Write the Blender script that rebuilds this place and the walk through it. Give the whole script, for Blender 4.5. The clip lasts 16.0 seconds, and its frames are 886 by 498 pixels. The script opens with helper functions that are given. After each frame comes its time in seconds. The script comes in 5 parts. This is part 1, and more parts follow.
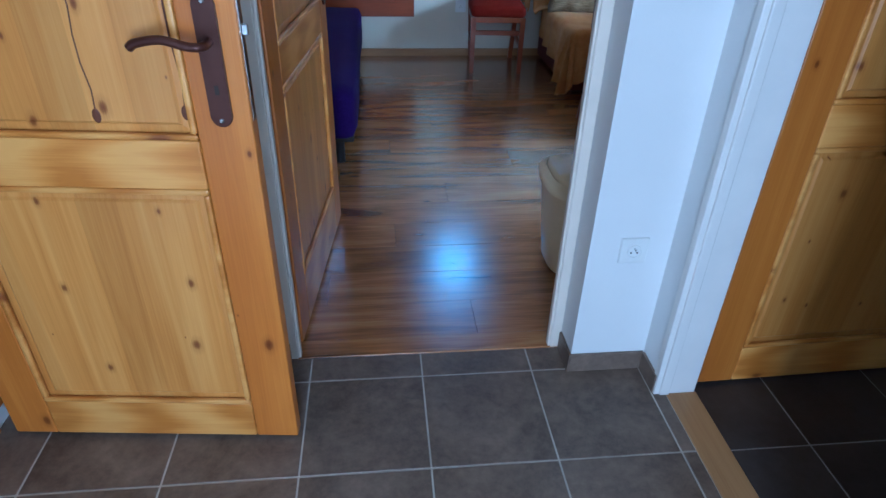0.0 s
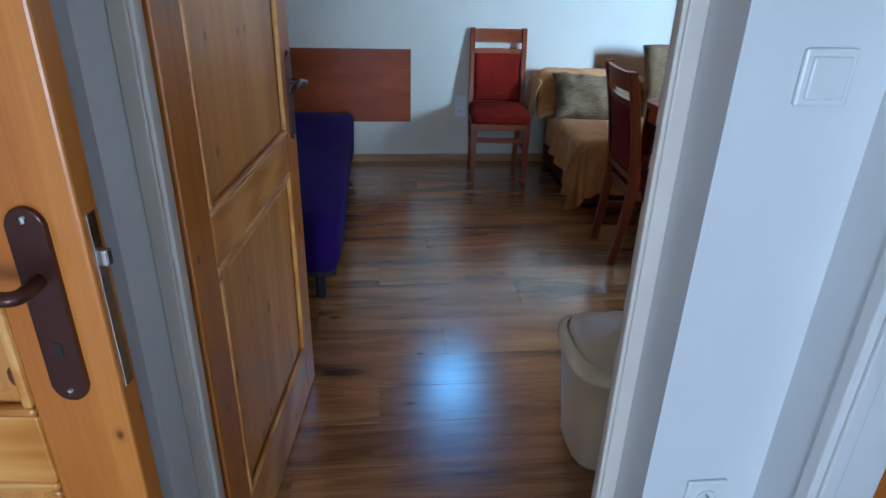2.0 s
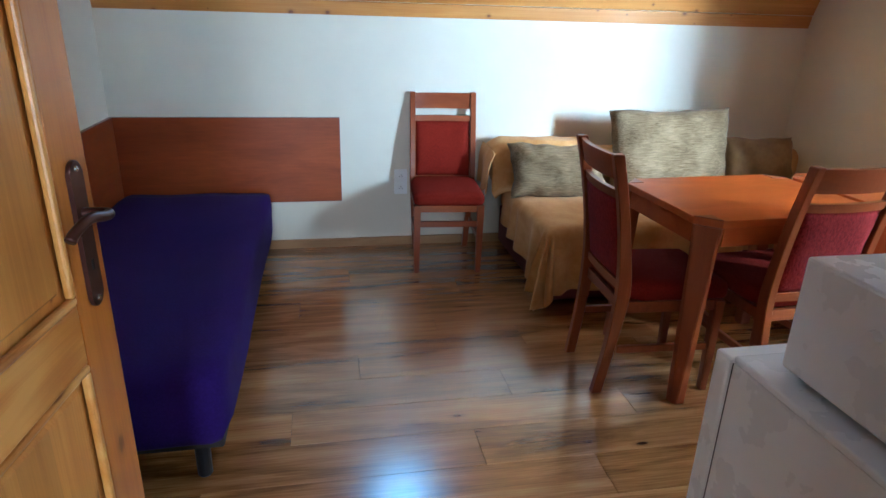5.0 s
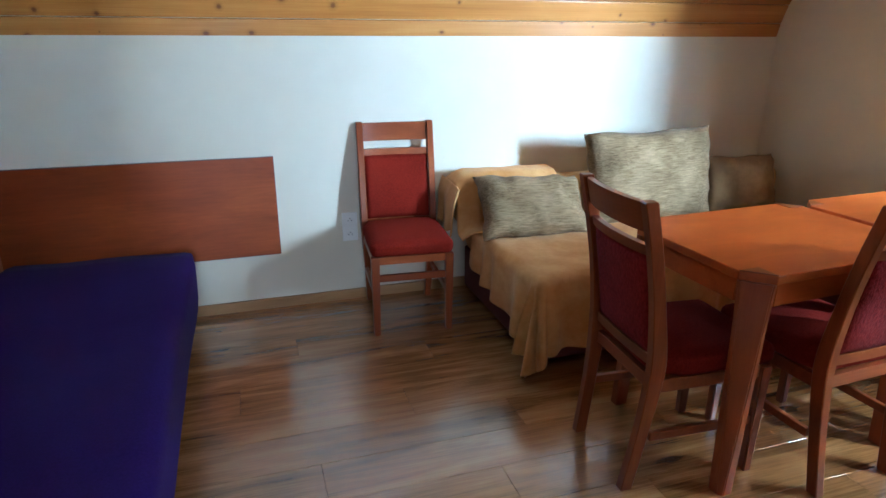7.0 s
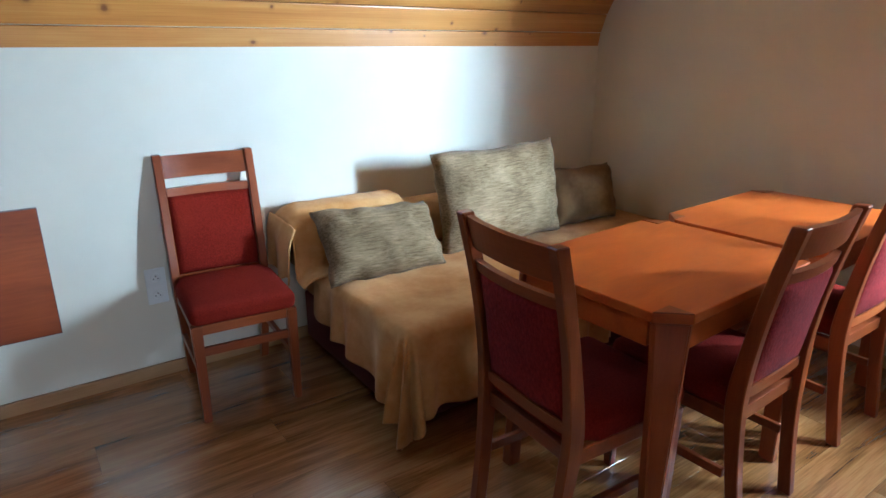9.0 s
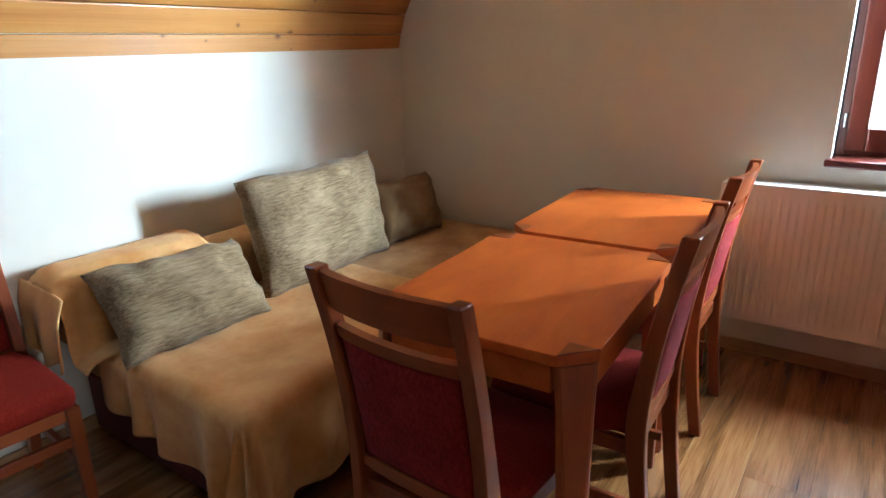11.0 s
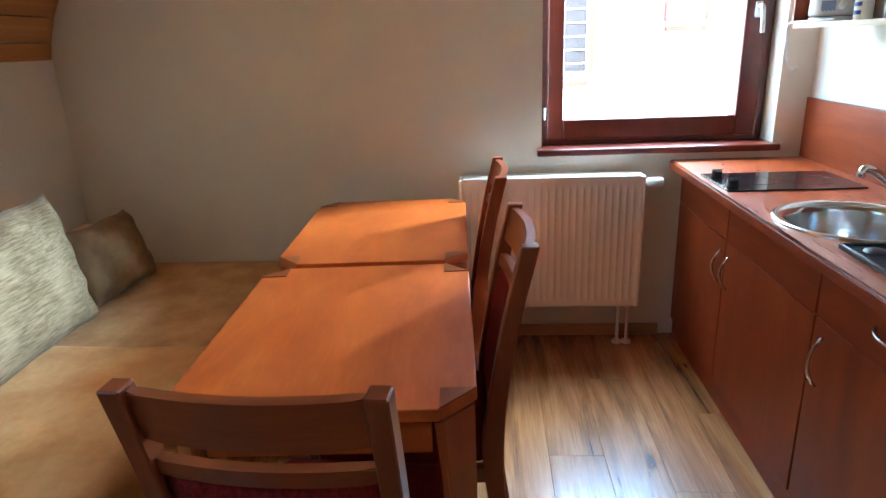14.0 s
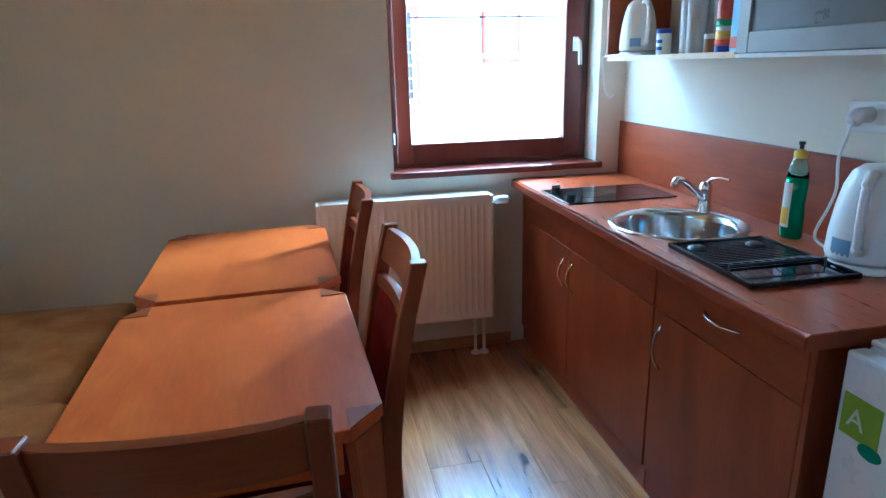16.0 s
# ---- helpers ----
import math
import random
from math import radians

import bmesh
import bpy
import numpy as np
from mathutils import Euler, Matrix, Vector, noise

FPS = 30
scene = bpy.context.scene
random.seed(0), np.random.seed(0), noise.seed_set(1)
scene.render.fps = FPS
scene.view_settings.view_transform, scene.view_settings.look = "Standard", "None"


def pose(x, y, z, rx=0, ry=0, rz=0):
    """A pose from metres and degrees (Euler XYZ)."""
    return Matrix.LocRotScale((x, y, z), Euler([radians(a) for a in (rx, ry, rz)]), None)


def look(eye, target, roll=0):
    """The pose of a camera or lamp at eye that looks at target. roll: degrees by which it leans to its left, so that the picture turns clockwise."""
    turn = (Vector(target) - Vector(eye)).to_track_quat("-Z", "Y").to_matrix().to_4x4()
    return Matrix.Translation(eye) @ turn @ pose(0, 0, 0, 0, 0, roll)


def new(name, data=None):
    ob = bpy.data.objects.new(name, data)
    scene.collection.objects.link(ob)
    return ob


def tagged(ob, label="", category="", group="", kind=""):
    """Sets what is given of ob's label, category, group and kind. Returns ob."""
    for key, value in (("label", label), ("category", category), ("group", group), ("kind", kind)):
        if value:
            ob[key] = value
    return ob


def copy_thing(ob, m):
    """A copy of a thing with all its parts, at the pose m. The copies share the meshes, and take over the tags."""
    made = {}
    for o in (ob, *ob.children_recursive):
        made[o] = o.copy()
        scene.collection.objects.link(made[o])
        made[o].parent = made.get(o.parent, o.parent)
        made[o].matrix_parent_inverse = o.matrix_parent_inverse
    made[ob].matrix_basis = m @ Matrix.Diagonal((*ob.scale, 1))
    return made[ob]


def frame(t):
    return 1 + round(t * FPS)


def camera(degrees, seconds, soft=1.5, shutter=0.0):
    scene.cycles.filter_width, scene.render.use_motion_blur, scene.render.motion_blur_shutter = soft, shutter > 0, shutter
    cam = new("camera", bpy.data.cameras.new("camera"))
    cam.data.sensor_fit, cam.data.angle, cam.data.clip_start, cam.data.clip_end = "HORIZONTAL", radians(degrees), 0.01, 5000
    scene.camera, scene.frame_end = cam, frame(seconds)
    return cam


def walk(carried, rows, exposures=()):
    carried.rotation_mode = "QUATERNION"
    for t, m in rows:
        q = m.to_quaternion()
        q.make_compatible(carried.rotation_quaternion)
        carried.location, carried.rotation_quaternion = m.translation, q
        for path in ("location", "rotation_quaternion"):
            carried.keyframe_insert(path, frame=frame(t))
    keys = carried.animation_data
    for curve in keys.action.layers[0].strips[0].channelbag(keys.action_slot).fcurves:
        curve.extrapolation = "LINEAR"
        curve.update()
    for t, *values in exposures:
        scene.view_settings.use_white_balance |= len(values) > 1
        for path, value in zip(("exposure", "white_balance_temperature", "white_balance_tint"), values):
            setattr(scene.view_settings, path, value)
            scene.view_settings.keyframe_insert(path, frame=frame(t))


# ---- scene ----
cam = camera(71.0, 16.0)
EXPOSURES = [(0.0, 2.05, 4000, 0), (0.5, 1.8, 4250, 1), (1.5, 1.72, 4350, 3), (2.5, 2.0, 4350, 0), (3.5, 2.25, 4700, 4), (4.5, 2.6, 4800, 3), (7.0, 2.6, 4750, 1), (8.5, 2.45, 4800, 2), (11.0, 2.48, 5250, 5), (12.5, 2.7, 5450, 4), (14.0, 2.65, 4800, -2), (16.0, 2.45, 3950, -9)]
PATH = [
    (0, (0.115, 0.37, 1.377), (0.304, 2.049, 0.307), 1.6),
    (0.5, (0.158, 0.501, 1.386), (0.337, 2.207, 0.357), 1.1),
    (1, (0.208, 0.639, 1.401), (0.344, 2.393, 0.45), 1.1),
    (1.5, (0.219, 0.752, 1.403), (0.376, 2.531, 0.503), 1.8),
    (2, (0.183, 0.929, 1.413), (0.378, 2.727, 0.559), 1.6),
    (2.5, (0.162, 1.061, 1.41), (0.437, 2.875, 0.614), 1.3),
    (3, (0.203, 1.206, 1.399), (0.48, 3.022, 0.609), 0.8),
    (3.5, (0.266, 1.338, 1.392), (0.495, 3.175, 0.635), 0.9),
    (4, (0.314, 1.461, 1.394), (0.534, 3.31, 0.665), 0.9),
    (4.5, (0.328, 1.574, 1.394), (0.618, 3.419, 0.679), 1.5),
    (7, (0.282, 2.291, 1.392), (0.857, 4.091, 0.737), 0.2),
    (7.5, (0.311, 2.393, 1.393), (1.028, 4.149, 0.758), 0.8),
    (8, (0.32, 2.533, 1.393), (1.183, 4.226, 0.771), 1.0),
    (8.5, (0.329, 2.653, 1.388), (1.307, 4.282, 0.764), 0.5),
    (11, (0.502, 3.127, 1.381), (2.051, 4.23, 0.763), -1.5),
    (11.5, (0.493, 3.214, 1.382), (2.137, 4.16, 0.748), -1.5),
    (12, (0.488, 3.281, 1.377), (2.207, 4.071, 0.73), -1.8),
    (12.5, (0.528, 3.332, 1.367), (2.302, 3.979, 0.711), -1.9),
    (13, (0.596, 3.403, 1.371), (2.416, 3.89, 0.7), -3.6),
    (13.5, (0.628, 3.458, 1.378), (2.492, 3.79, 0.732), -2.8),
    (14, (0.62, 3.524, 1.387), (2.512, 3.674, 0.756), -2.4),
    (14.5, (0.602, 3.569, 1.387), (2.508, 3.554, 0.78), -2.1),
    (15, (0.586, 3.606, 1.387), (2.493, 3.447, 0.804), -1.6),
    (15.5, (0.587, 3.634, 1.385), (2.484, 3.375, 0.807), -1.9),
    (16, (0.589, 3.648, 1.385), (2.467, 3.262, 0.818), -1.5),
]
walk(cam, [(t, look(eye, target, roll)) for t, eye, target, roll in PATH], EXPOSURES)

# ---- sun, sky and lamps ----
world = bpy.data.worlds.new("sky")
scene.world = world
world.use_nodes = True
wn = world.node_tree.nodes
sky = wn.new("ShaderNodeTexSky")
sky.sky_type, sky.sun_disc = "NISHITA", False
sky.sun_elevation, sky.sun_rotation = radians(23.5), radians(248)
world.node_tree.links.new(sky.outputs[0], wn["Background"].inputs[0])
wn["Background"].inputs[1].default_value = 0.15

sun = new("sun", bpy.data.lights.new("sun", "SUN"))
sun.data.energy, sun.data.angle, sun.data.color = 5.0, radians(0.6), (1.0, 0.95, 0.87)
sun.matrix_world = look((-8.6, -3.4, 4.0), (0, 0, 0))


def area_lamp(name, eye, target, width, height, watts, colour):
    data = bpy.data.lights.new(name, "AREA")
    data.shape, data.size, data.size_y, data.energy, data.color = "RECTANGLE", width, height, watts, colour
    ob = new(name, data)
    ob.matrix_world = look(eye, target)
    return ob


# area lamps standing in for daylight: bright sky that slants in past the window's edge (added out of view), sky above
# the neighbouring roof, the roof window
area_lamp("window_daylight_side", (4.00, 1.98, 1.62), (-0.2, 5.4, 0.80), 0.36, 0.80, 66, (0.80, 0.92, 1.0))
area_lamp("window_daylight_sky", (4.15, 2.80, 2.55), (2.2, 2.80, 0.3), 1.2, 1.0, 26, (0.82, 0.92, 1.0))
area_lamp("roof_window_daylight", (0.775, 5.34, 1.98), (0.775, 4.63, 1.27), 0.32, 0.32, 0.9, (0.36, 0.70, 1.0))
# fill added to brighten the hall; no source is known there
area_lamp("hall_fill_lamp", (0.06, -1.25, 1.00), (0.10, 1.6, 0.75), 0.46, 0.95, 12.5, (1.0, 0.965, 0.945))


# ---- materials ----
def shader(name, colour=(0.5, 0.5, 0.5), rough=0.5, metal=0.0):
    m = bpy.data.materials.new(name)
    m.use_nodes = True
    b = m.node_tree.nodes["Principled BSDF"]
    b.inputs["Base Color"].default_value = (*colour, 1)
    b.inputs["Roughness"].default_value = rough
    b.inputs["Metallic"].default_value = metal
    return m, b


def node(m, kind, **values):
    n = m.node_tree.nodes.new("ShaderNode" + kind)
    for k, v in values.items():
        n.inputs[k].default_value = v
    return n


def wire(m, a, b):
    m.node_tree.links.new(a, b)


def math_node(m, op, a, b=None):
    n = m.node_tree.nodes.new("ShaderNodeMath")
    n.operation = op
    for i, v in enumerate((a, b)):
        if v is None:
            continue
        if isinstance(v, (int, float)):
            n.inputs[i].default_value = v
        else:
            wire(m, v, n.inputs[i])
    return n.outputs[0]


def ramp(m, fac, stops):
    n = m.node_tree.nodes.new("ShaderNodeValToRGB")
    e = n.color_ramp.elements
    while len(e) < len(stops):
        e.new(0.5)
    for el, (p, c) in zip(e, stops):
        el.position, el.color = p, (*c, 1)
    wire(m, fac, n.inputs[0])
    return n.outputs[0]


def mix(m, fac, a, b, blend="MIX"):
    n = m.node_tree.nodes.new("ShaderNodeMix")
    n.data_type, n.blend_type = "RGBA", blend
    for sock, v in ((n.inputs[0], fac), (n.inputs[6], a), (n.inputs[7], b)):
        if isinstance(v, (int, float)):
            sock.default_value = v
        elif isinstance(v, tuple):
            sock.default_value = (*v, 1)
        else:
            wire(m, v, sock)
    return n.outputs[2]


def bump(m, b, height, strength=0.2, distance=0.002):
    n = node(m, "Bump", Strength=strength, Distance=distance)
    wire(m, height, n.inputs["Height"])
    wire(m, n.outputs[0], b.inputs["Normal"])


def coords(m, shift=True):
    """Object coordinates, moved by the object's own random number."""
    tc = node(m, "TexCoord")
    if not shift:
        return tc.outputs["Object"]
    info = node(m, "ObjectInfo")
    comb = node(m, "CombineXYZ")
    for i, k in enumerate((23.0, 17.0, 31.0)):
        wire(m, math_node(m, "MULTIPLY", info.outputs["Random"], k), comb.inputs[i])
    add = m.node_tree.nodes.new("ShaderNodeVectorMath")
    add.operation = "ADD"
    wire(m, tc.outputs["Object"], add.inputs[0])
    wire(m, comb.outputs[0], add.inputs[1])
    return add.outputs[0]


def stretched(m, vec, scale):
    mp = node(m, "Mapping", Scale=scale)
    wire(m, vec, mp.inputs[0])
    return mp.outputs[0]


def noise_tex(m, vec, scale, detail=4.0, rough=0.55, distort=0.0):
    n = node(m, "TexNoise", Scale=scale, Detail=detail, Roughness=rough, Distortion=distort)
    wire(m, vec, n.inputs["Vector"])
    return n.outputs["Fac"]


def wood(name, stops, grain="X", along=0.7, across=9.0, fine=0.28, islands=False, squash=0.6, rough=0.4, knots=0.0, strips=0.0, strip_axis="X", coat=0.0, tone=0.25,
         contrast=1.0, relief=0.12, rings=0.0, wear=0.16):
    m, b = shader(name, rough=rough)
    vec = coords(m)
    if islands:
        geo = node(m, "NewGeometry")
        cmb = node(m, "CombineXYZ")
        for i_ in range(3):
            wire(m, math_node(m, "MULTIPLY", geo.outputs["Random Per Island"], 29.0 + 7 * i_), cmb.inputs[i_])
        va = m.node_tree.nodes.new("ShaderNodeVectorMath")
        va.operation = "ADD"
        wire(m, vec, va.inputs[0])
        wire(m, cmb.outputs[0], va.inputs[1])
        vec = va.outputs[0]
    sc = lambda a, c: tuple(a if ax == grain else c for ax in "XYZ")
    n1 = noise_tex(m, stretched(m, vec, sc(along, across)), 1.3, 5, 0.55, 0.9)
    n2 = noise_tex(m, stretched(m, vec, sc(along * 4, across * 14)), 1.5, 3, 0.6)
    fac = math_node(m, "ADD", math_node(m, "MULTIPLY", n1, 1 - fine), math_node(m, "MULTIPLY", n2, fine))
    if rings:
        w = node(m, "TexWave", Scale=across * 0.55, Distortion=7.0, Detail=3.0)
        w.inputs["Detail Scale"].default_value = 0.8
        wire(m, stretched(m, vec, sc(along * 0.16, 1.0)), w.inputs["Vector"])
        fac = math_node(m, "ADD", math_node(m, "MULTIPLY", fac, 1 - rings), math_node(m, "MULTIPLY", w.outputs["Fac"], rings))
    fac = math_node(m, "ADD", math_node(m, "MULTIPLY", math_node(m, "SUBTRACT", fac, 0.5), contrast * 1.6), 0.5)
    col = ramp(m, fac, stops)
    if strips:
        sep = node(m, "SeparateXYZ")
        wire(m, vec, sep.inputs[0])
        cell = math_node(m, "FLOOR", math_node(m, "DIVIDE", sep.outputs[strip_axis], strips))
        wn_ = m.node_tree.nodes.new("ShaderNodeTexWhiteNoise")
        wn_.noise_dimensions = "1D"
        wire(m, cell, wn_.inputs["W"])
        shade = ramp(m, wn_.outputs["Value"], [(0, (1 - tone,) * 3), (1, (1 + tone * 0.4,) * 3)])
        col = mix(m, 1.0, col, shade, "MULTIPLY")
    own = node(m, "NewGeometry").outputs["Random Per Island"] if islands else node(m, "ObjectInfo").outputs["Random"]
    shade = ramp(m, own, [(0, (1 - tone * 0.6,) * 3), (1, (1.06, 1.05, 1.03))])
    col = mix(m, 1.0, col, shade, "MULTIPLY")
    if knots:
        sep3 = node(m, "SeparateXYZ")
        wire(m, vec, sep3.inputs[0])
        others = [ax for ax in "XYZ" if ax != grain]
        flat = node(m, "CombineXYZ")
        wire(m, math_node(m, "MULTIPLY", sep3.outputs[grain], squash), flat.inputs[0])
        wire(m, math_node(m, "ADD", sep3.outputs[others[0]], sep3.outputs[others[1]]), flat.inputs[1])
        vo = node(m, "TexVoronoi", Scale=knots)
        vo.voronoi_dimensions = "2D"
        wire(m, flat.outputs[0], vo.inputs["Vector"])
        sep = node(m, "SeparateColor")
        wire(m, vo.outputs["Color"], sep.inputs[0])
        size = math_node(m, "ADD", math_node(m, "MULTIPLY", sep.outputs[0], 1.1), 0.15)
        dist = math_node(m, "DIVIDE", vo.outputs["Distance"], size)
        wob = math_node(m, "ADD", dist, math_node(m, "MULTIPLY", math_node(m, "SUBTRACT", n2, 0.5), 0.05))
        near = ramp(m, wob, [(0.0, (1, 1, 1)), (0.035, (0.8,) * 3), (0.06, (0.25,) * 3), (0.12, (0.0,) * 3)])
        col = mix(m, near, col, (stops[0][1][0] * 0.36, stops[0][1][1] * 0.24, stops[0][1][2] * 0.3))
    wire(m, col, b.inputs["Base Color"])
    rr = math_node(m, "ADD", math_node(m, "MULTIPLY", n1 if wear < 0.1 else n2, wear), rough - wear / 2)
    wire(m, rr, b.inputs["Roughness"])
    b.inputs["Coat Weight"].default_value = coat
    b.inputs["Coat Roughness"].default_value = 0.18
    bump(m, b, n2, relief, 0.001)
    return m


def plaster(name, colour, rough=0.9, grain=140.0, strength=0.25):
    m, b = shader(name, colour, rough)
    vec = coords(m, False)
    big = noise_tex(m, vec, 1.7, 4, 0.6)
    col = ramp(m, big, [(0.25, tuple(c * 0.94 for c in colour)), (0.75, tuple(min(1, c * 1.03) for c in colour))])
    wire(m, col, b.inputs["Base Color"])
    fine = noise_tex(m, vec, grain, 3, 0.6)
    mid = noise_tex(m, vec, 9.0, 3, 0.5)
    bump(m, b, math_node(m, "ADD", fine, math_node(m, "MULTIPLY", mid, 1.5)), strength, 0.0015)
    return m


def fabric(name, dark, light, scale=60.0, stretch=(1, 1, 1), rough=0.95, sheen=0.3, strength=0.5, blot=3.0, fine_w=0.6):
    m, b = shader(name, dark, rough)
    vec = coords(m)
    fine = noise_tex(m, stretched(m, vec, stretch), scale, 3, 0.65)
    soft = noise_tex(m, vec, blot, 3, 0.55)
    fac = math_node(m, "ADD", math_node(m, "MULTIPLY", fine, fine_w), math_node(m, "MULTIPLY", soft, 1 - fine_w))
    wire(m, ramp(m, fac, [(0.38, dark), (0.62, light)]), b.inputs["Base Color"])
    b.inputs["Sheen Weight"].default_value = sheen
    b.inputs["Specular IOR Level"].default_value = 0.08
    b.inputs["Sheen Roughness"].default_value = 0.45
    bump(m, b, fine, strength, 0.003)
    return m


def plain(name, colour, rough=0.4, metal=0.0, vary=0.08, scale=8.0, relief=0.05, grain=90.0, coat=0.0):
    m, b = shader(name, colour, rough, metal)
    vec = coords(m)
    n = noise_tex(m, vec, scale, 4, 0.6)
    wire(m, ramp(m, n, [(0.3, tuple(c * (1 - vary) for c in colour)), (0.7, tuple(min(1, c * (1 + vary)) for c in colour))]), b.inputs["Base Color"])
    wire(m, math_node(m, "ADD", math_node(m, "MULTIPLY", n, 0.16), max(0.02, rough - 0.08)), b.inputs["Roughness"])
    b.inputs["Coat Weight"].default_value = coat
    bump(m, b, noise_tex(m, vec, grain, 2), relief, 0.0006)
    return m


def glass(name, tint=(1, 1, 1), rough=0.0):
    m, b = shader(name, tint, rough)
    b.inputs["Transmission Weight"].default_value = 1.0
    b.inputs["IOR"].default_value = 1.45
    return m


PINE = [(0.2, (0.34, 0.099, 0.008)), (0.5, (0.45, 0.152, 0.0145)), (0.8, (0.54, 0.212, 0.027))]
FIELD = [(0.2, (0.46, 0.172, 0.020)), (0.5, (0.60, 0.265, 0.046)), (0.8, (0.70, 0.36, 0.085))]
M_PINE_UP = wood("pine_upright", PINE, "Z", along=0.6, across=11, rough=0.36, knots=5.0, coat=0.12, tone=0.16, contrast=0.9)
M_PINE_PANEL = wood("pine_panel", FIELD, "Z", along=0.6, across=12, rough=0.4, knots=6.5, strips=0.088, coat=0.2, tone=0.15, contrast=0.9)
M_PINE_RAIL = wood("pine_rail", FIELD, "X", along=0.8, across=16, rough=0.34, knots=4.0, coat=0.15, tone=0.16, contrast=1.2, rings=0.3)
M_BOARD = wood("ceiling_pine", [(0.2, (0.36, 0.125, 0.016)), (0.5, (0.48, 0.200, 0.034)), (0.8, (0.58, 0.285, 0.066))], "X", along=0.5, across=10, rough=0.42, knots=7.0, coat=0.2, tone=0.3, islands=True)
CHERRY = [(0.25, (0.165, 0.030, 0.006)), (0.5, (0.235, 0.046, 0.009)), (0.75, (0.315, 0.069, 0.013))]
M_CHERRY_X = wood("cherry_laminate_lengthwise", CHERRY, "X", along=1.2, across=5, rough=0.42, tone=0.08, contrast=0.8, relief=0.03)
M_CHERRY_Z = wood("cherry_laminate_upright", CHERRY, "Z", along=1.2, across=5, rough=0.4, tone=0.08, contrast=0.8, relief=0.03)
M_CHERRY_Y = wood("cherry_laminate_crosswise", CHERRY, "Y", along=1.2, across=5, rough=0.42, tone=0.08, contrast=0.8, relief=0.03)
# cabinet cherry times 1.2: some of the top's sheen put into its colour
M_WORKTOP = wood("cherry_worktop_sheen_lightened", [(p, tuple(v * 1.2 for v in c)) for p, c in CHERRY], "X", along=1.2, across=5, rough=0.3, tone=0.08, contrast=0.8, relief=0.03, coat=0.2)
for mm in (M_CHERRY_X, M_CHERRY_Y, M_CHERRY_Z):
    mm.node_tree.nodes["Principled BSDF"].inputs["Specular IOR Level"].default_value = 0.32
TABLE = [(0.25, (0.31, 0.054, 0.005)), (0.5, (0.41, 0.082, 0.008)), (0.75, (0.50, 0.118, 0.014))]
M_TABLE = wood("stained_table_top", TABLE, "X", along=2.2, across=5, rough=0.38, tone=0.06, contrast=0.8, relief=0.03, coat=0.05)
M_TABLE.node_tree.nodes["Principled BSDF"].inputs["Specular IOR Level"].default_value = 0.3
# table-top stain scaled to 0.72 for the legs
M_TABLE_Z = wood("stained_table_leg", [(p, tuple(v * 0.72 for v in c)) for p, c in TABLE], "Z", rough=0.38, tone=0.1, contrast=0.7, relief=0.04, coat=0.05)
CHAIR = [(0.25, (0.170, 0.034, 0.008)), (0.5, (0.225, 0.050, 0.011)), (0.75, (0.29, 0.074, 0.017))]
M_CHAIR = wood("stained_chair_wood", CHAIR, "Z", rough=0.33, tone=0.12, contrast=0.8, relief=0.05, coat=0.15)
M_CHAIR_X = wood("stained_chair_rail", CHAIR, "X", rough=0.33, tone=0.12, contrast=0.8, relief=0.05, coat=0.15)
for mm in (M_CHAIR, M_CHAIR_X):
    mm.node_tree.nodes["Principled BSDF"].inputs["Specular IOR Level"].default_value = 0.35
M_PLANK = wood("laminate_plank", [(0.05, (0.080, 0.030, 0.008)), (0.30, (0.210, 0.085, 0.020)), (0.58, (0.365, 0.163, 0.045)), (0.95, (0.51, 0.270, 0.094))], "X", along=1.0, across=8.5, fine=0.32, rough=0.23, knots=2.2, squash=0.32, tone=0.24, contrast=1.45, relief=0.0, coat=0.4, wear=0.06)
M_PLANK.node_tree.nodes["Principled BSDF"].inputs["Specular IOR Level"].default_value = 0.9
M_PLANK.node_tree.nodes["Principled BSDF"].inputs["Coat Weight"].default_value = 1.0
M_PLANK.node_tree.nodes["Principled BSDF"].inputs["Coat Roughness"].default_value = 0.2
M_SKIRT = wood("skirting_wood", [(0.2, (0.27, 0.14, 0.05)), (0.5, (0.36, 0.20, 0.08)), (0.8, (0.43, 0.26, 0.11))], "X", rough=0.45, tone=0.1)
M_SKIRT_Y = wood("skirting_wood_side", [(0.2, (0.27, 0.14, 0.05)), (0.5, (0.36, 0.20, 0.08)), (0.8, (0.43, 0.26, 0.11))], "Y", rough=0.45, tone=0.1)
M_MAHOGANY = wood("mahogany_window", [(0.2, (0.070, 0.011, 0.006)), (0.5, (0.105, 0.018, 0.009)), (0.8, (0.145, 0.028, 0.013))], "Z", rough=0.32, tone=0.08, contrast=0.7, coat=0.3)
M_KNOT = plain("dark_resin", (0.12, 0.035, 0.010), 0.6, vary=0.2)
M_WALL = plaster("creamy_white_wall_paint", (0.70, 0.645, 0.525))
M_WALL_HALL = plaster("white_hall_paint", (0.75, 0.745, 0.735))
M_FRAME = plain("white_frame_paint", (0.78, 0.755, 0.72), 0.42, vary=0.03)
# white frame paint tinted tan: warm light off the pine put into its colour
M_FRAME_WARM = plain("frame_paint_warm_bounce", (0.69, 0.62, 0.53), 0.42, vary=0.04)
M_WHITE = plain("white_plastic", (0.78, 0.78, 0.76), 0.32, vary=0.03)
M_ENAMEL = plain("white_enamel", (0.80, 0.80, 0.78), 0.28, vary=0.02, coat=0.3)
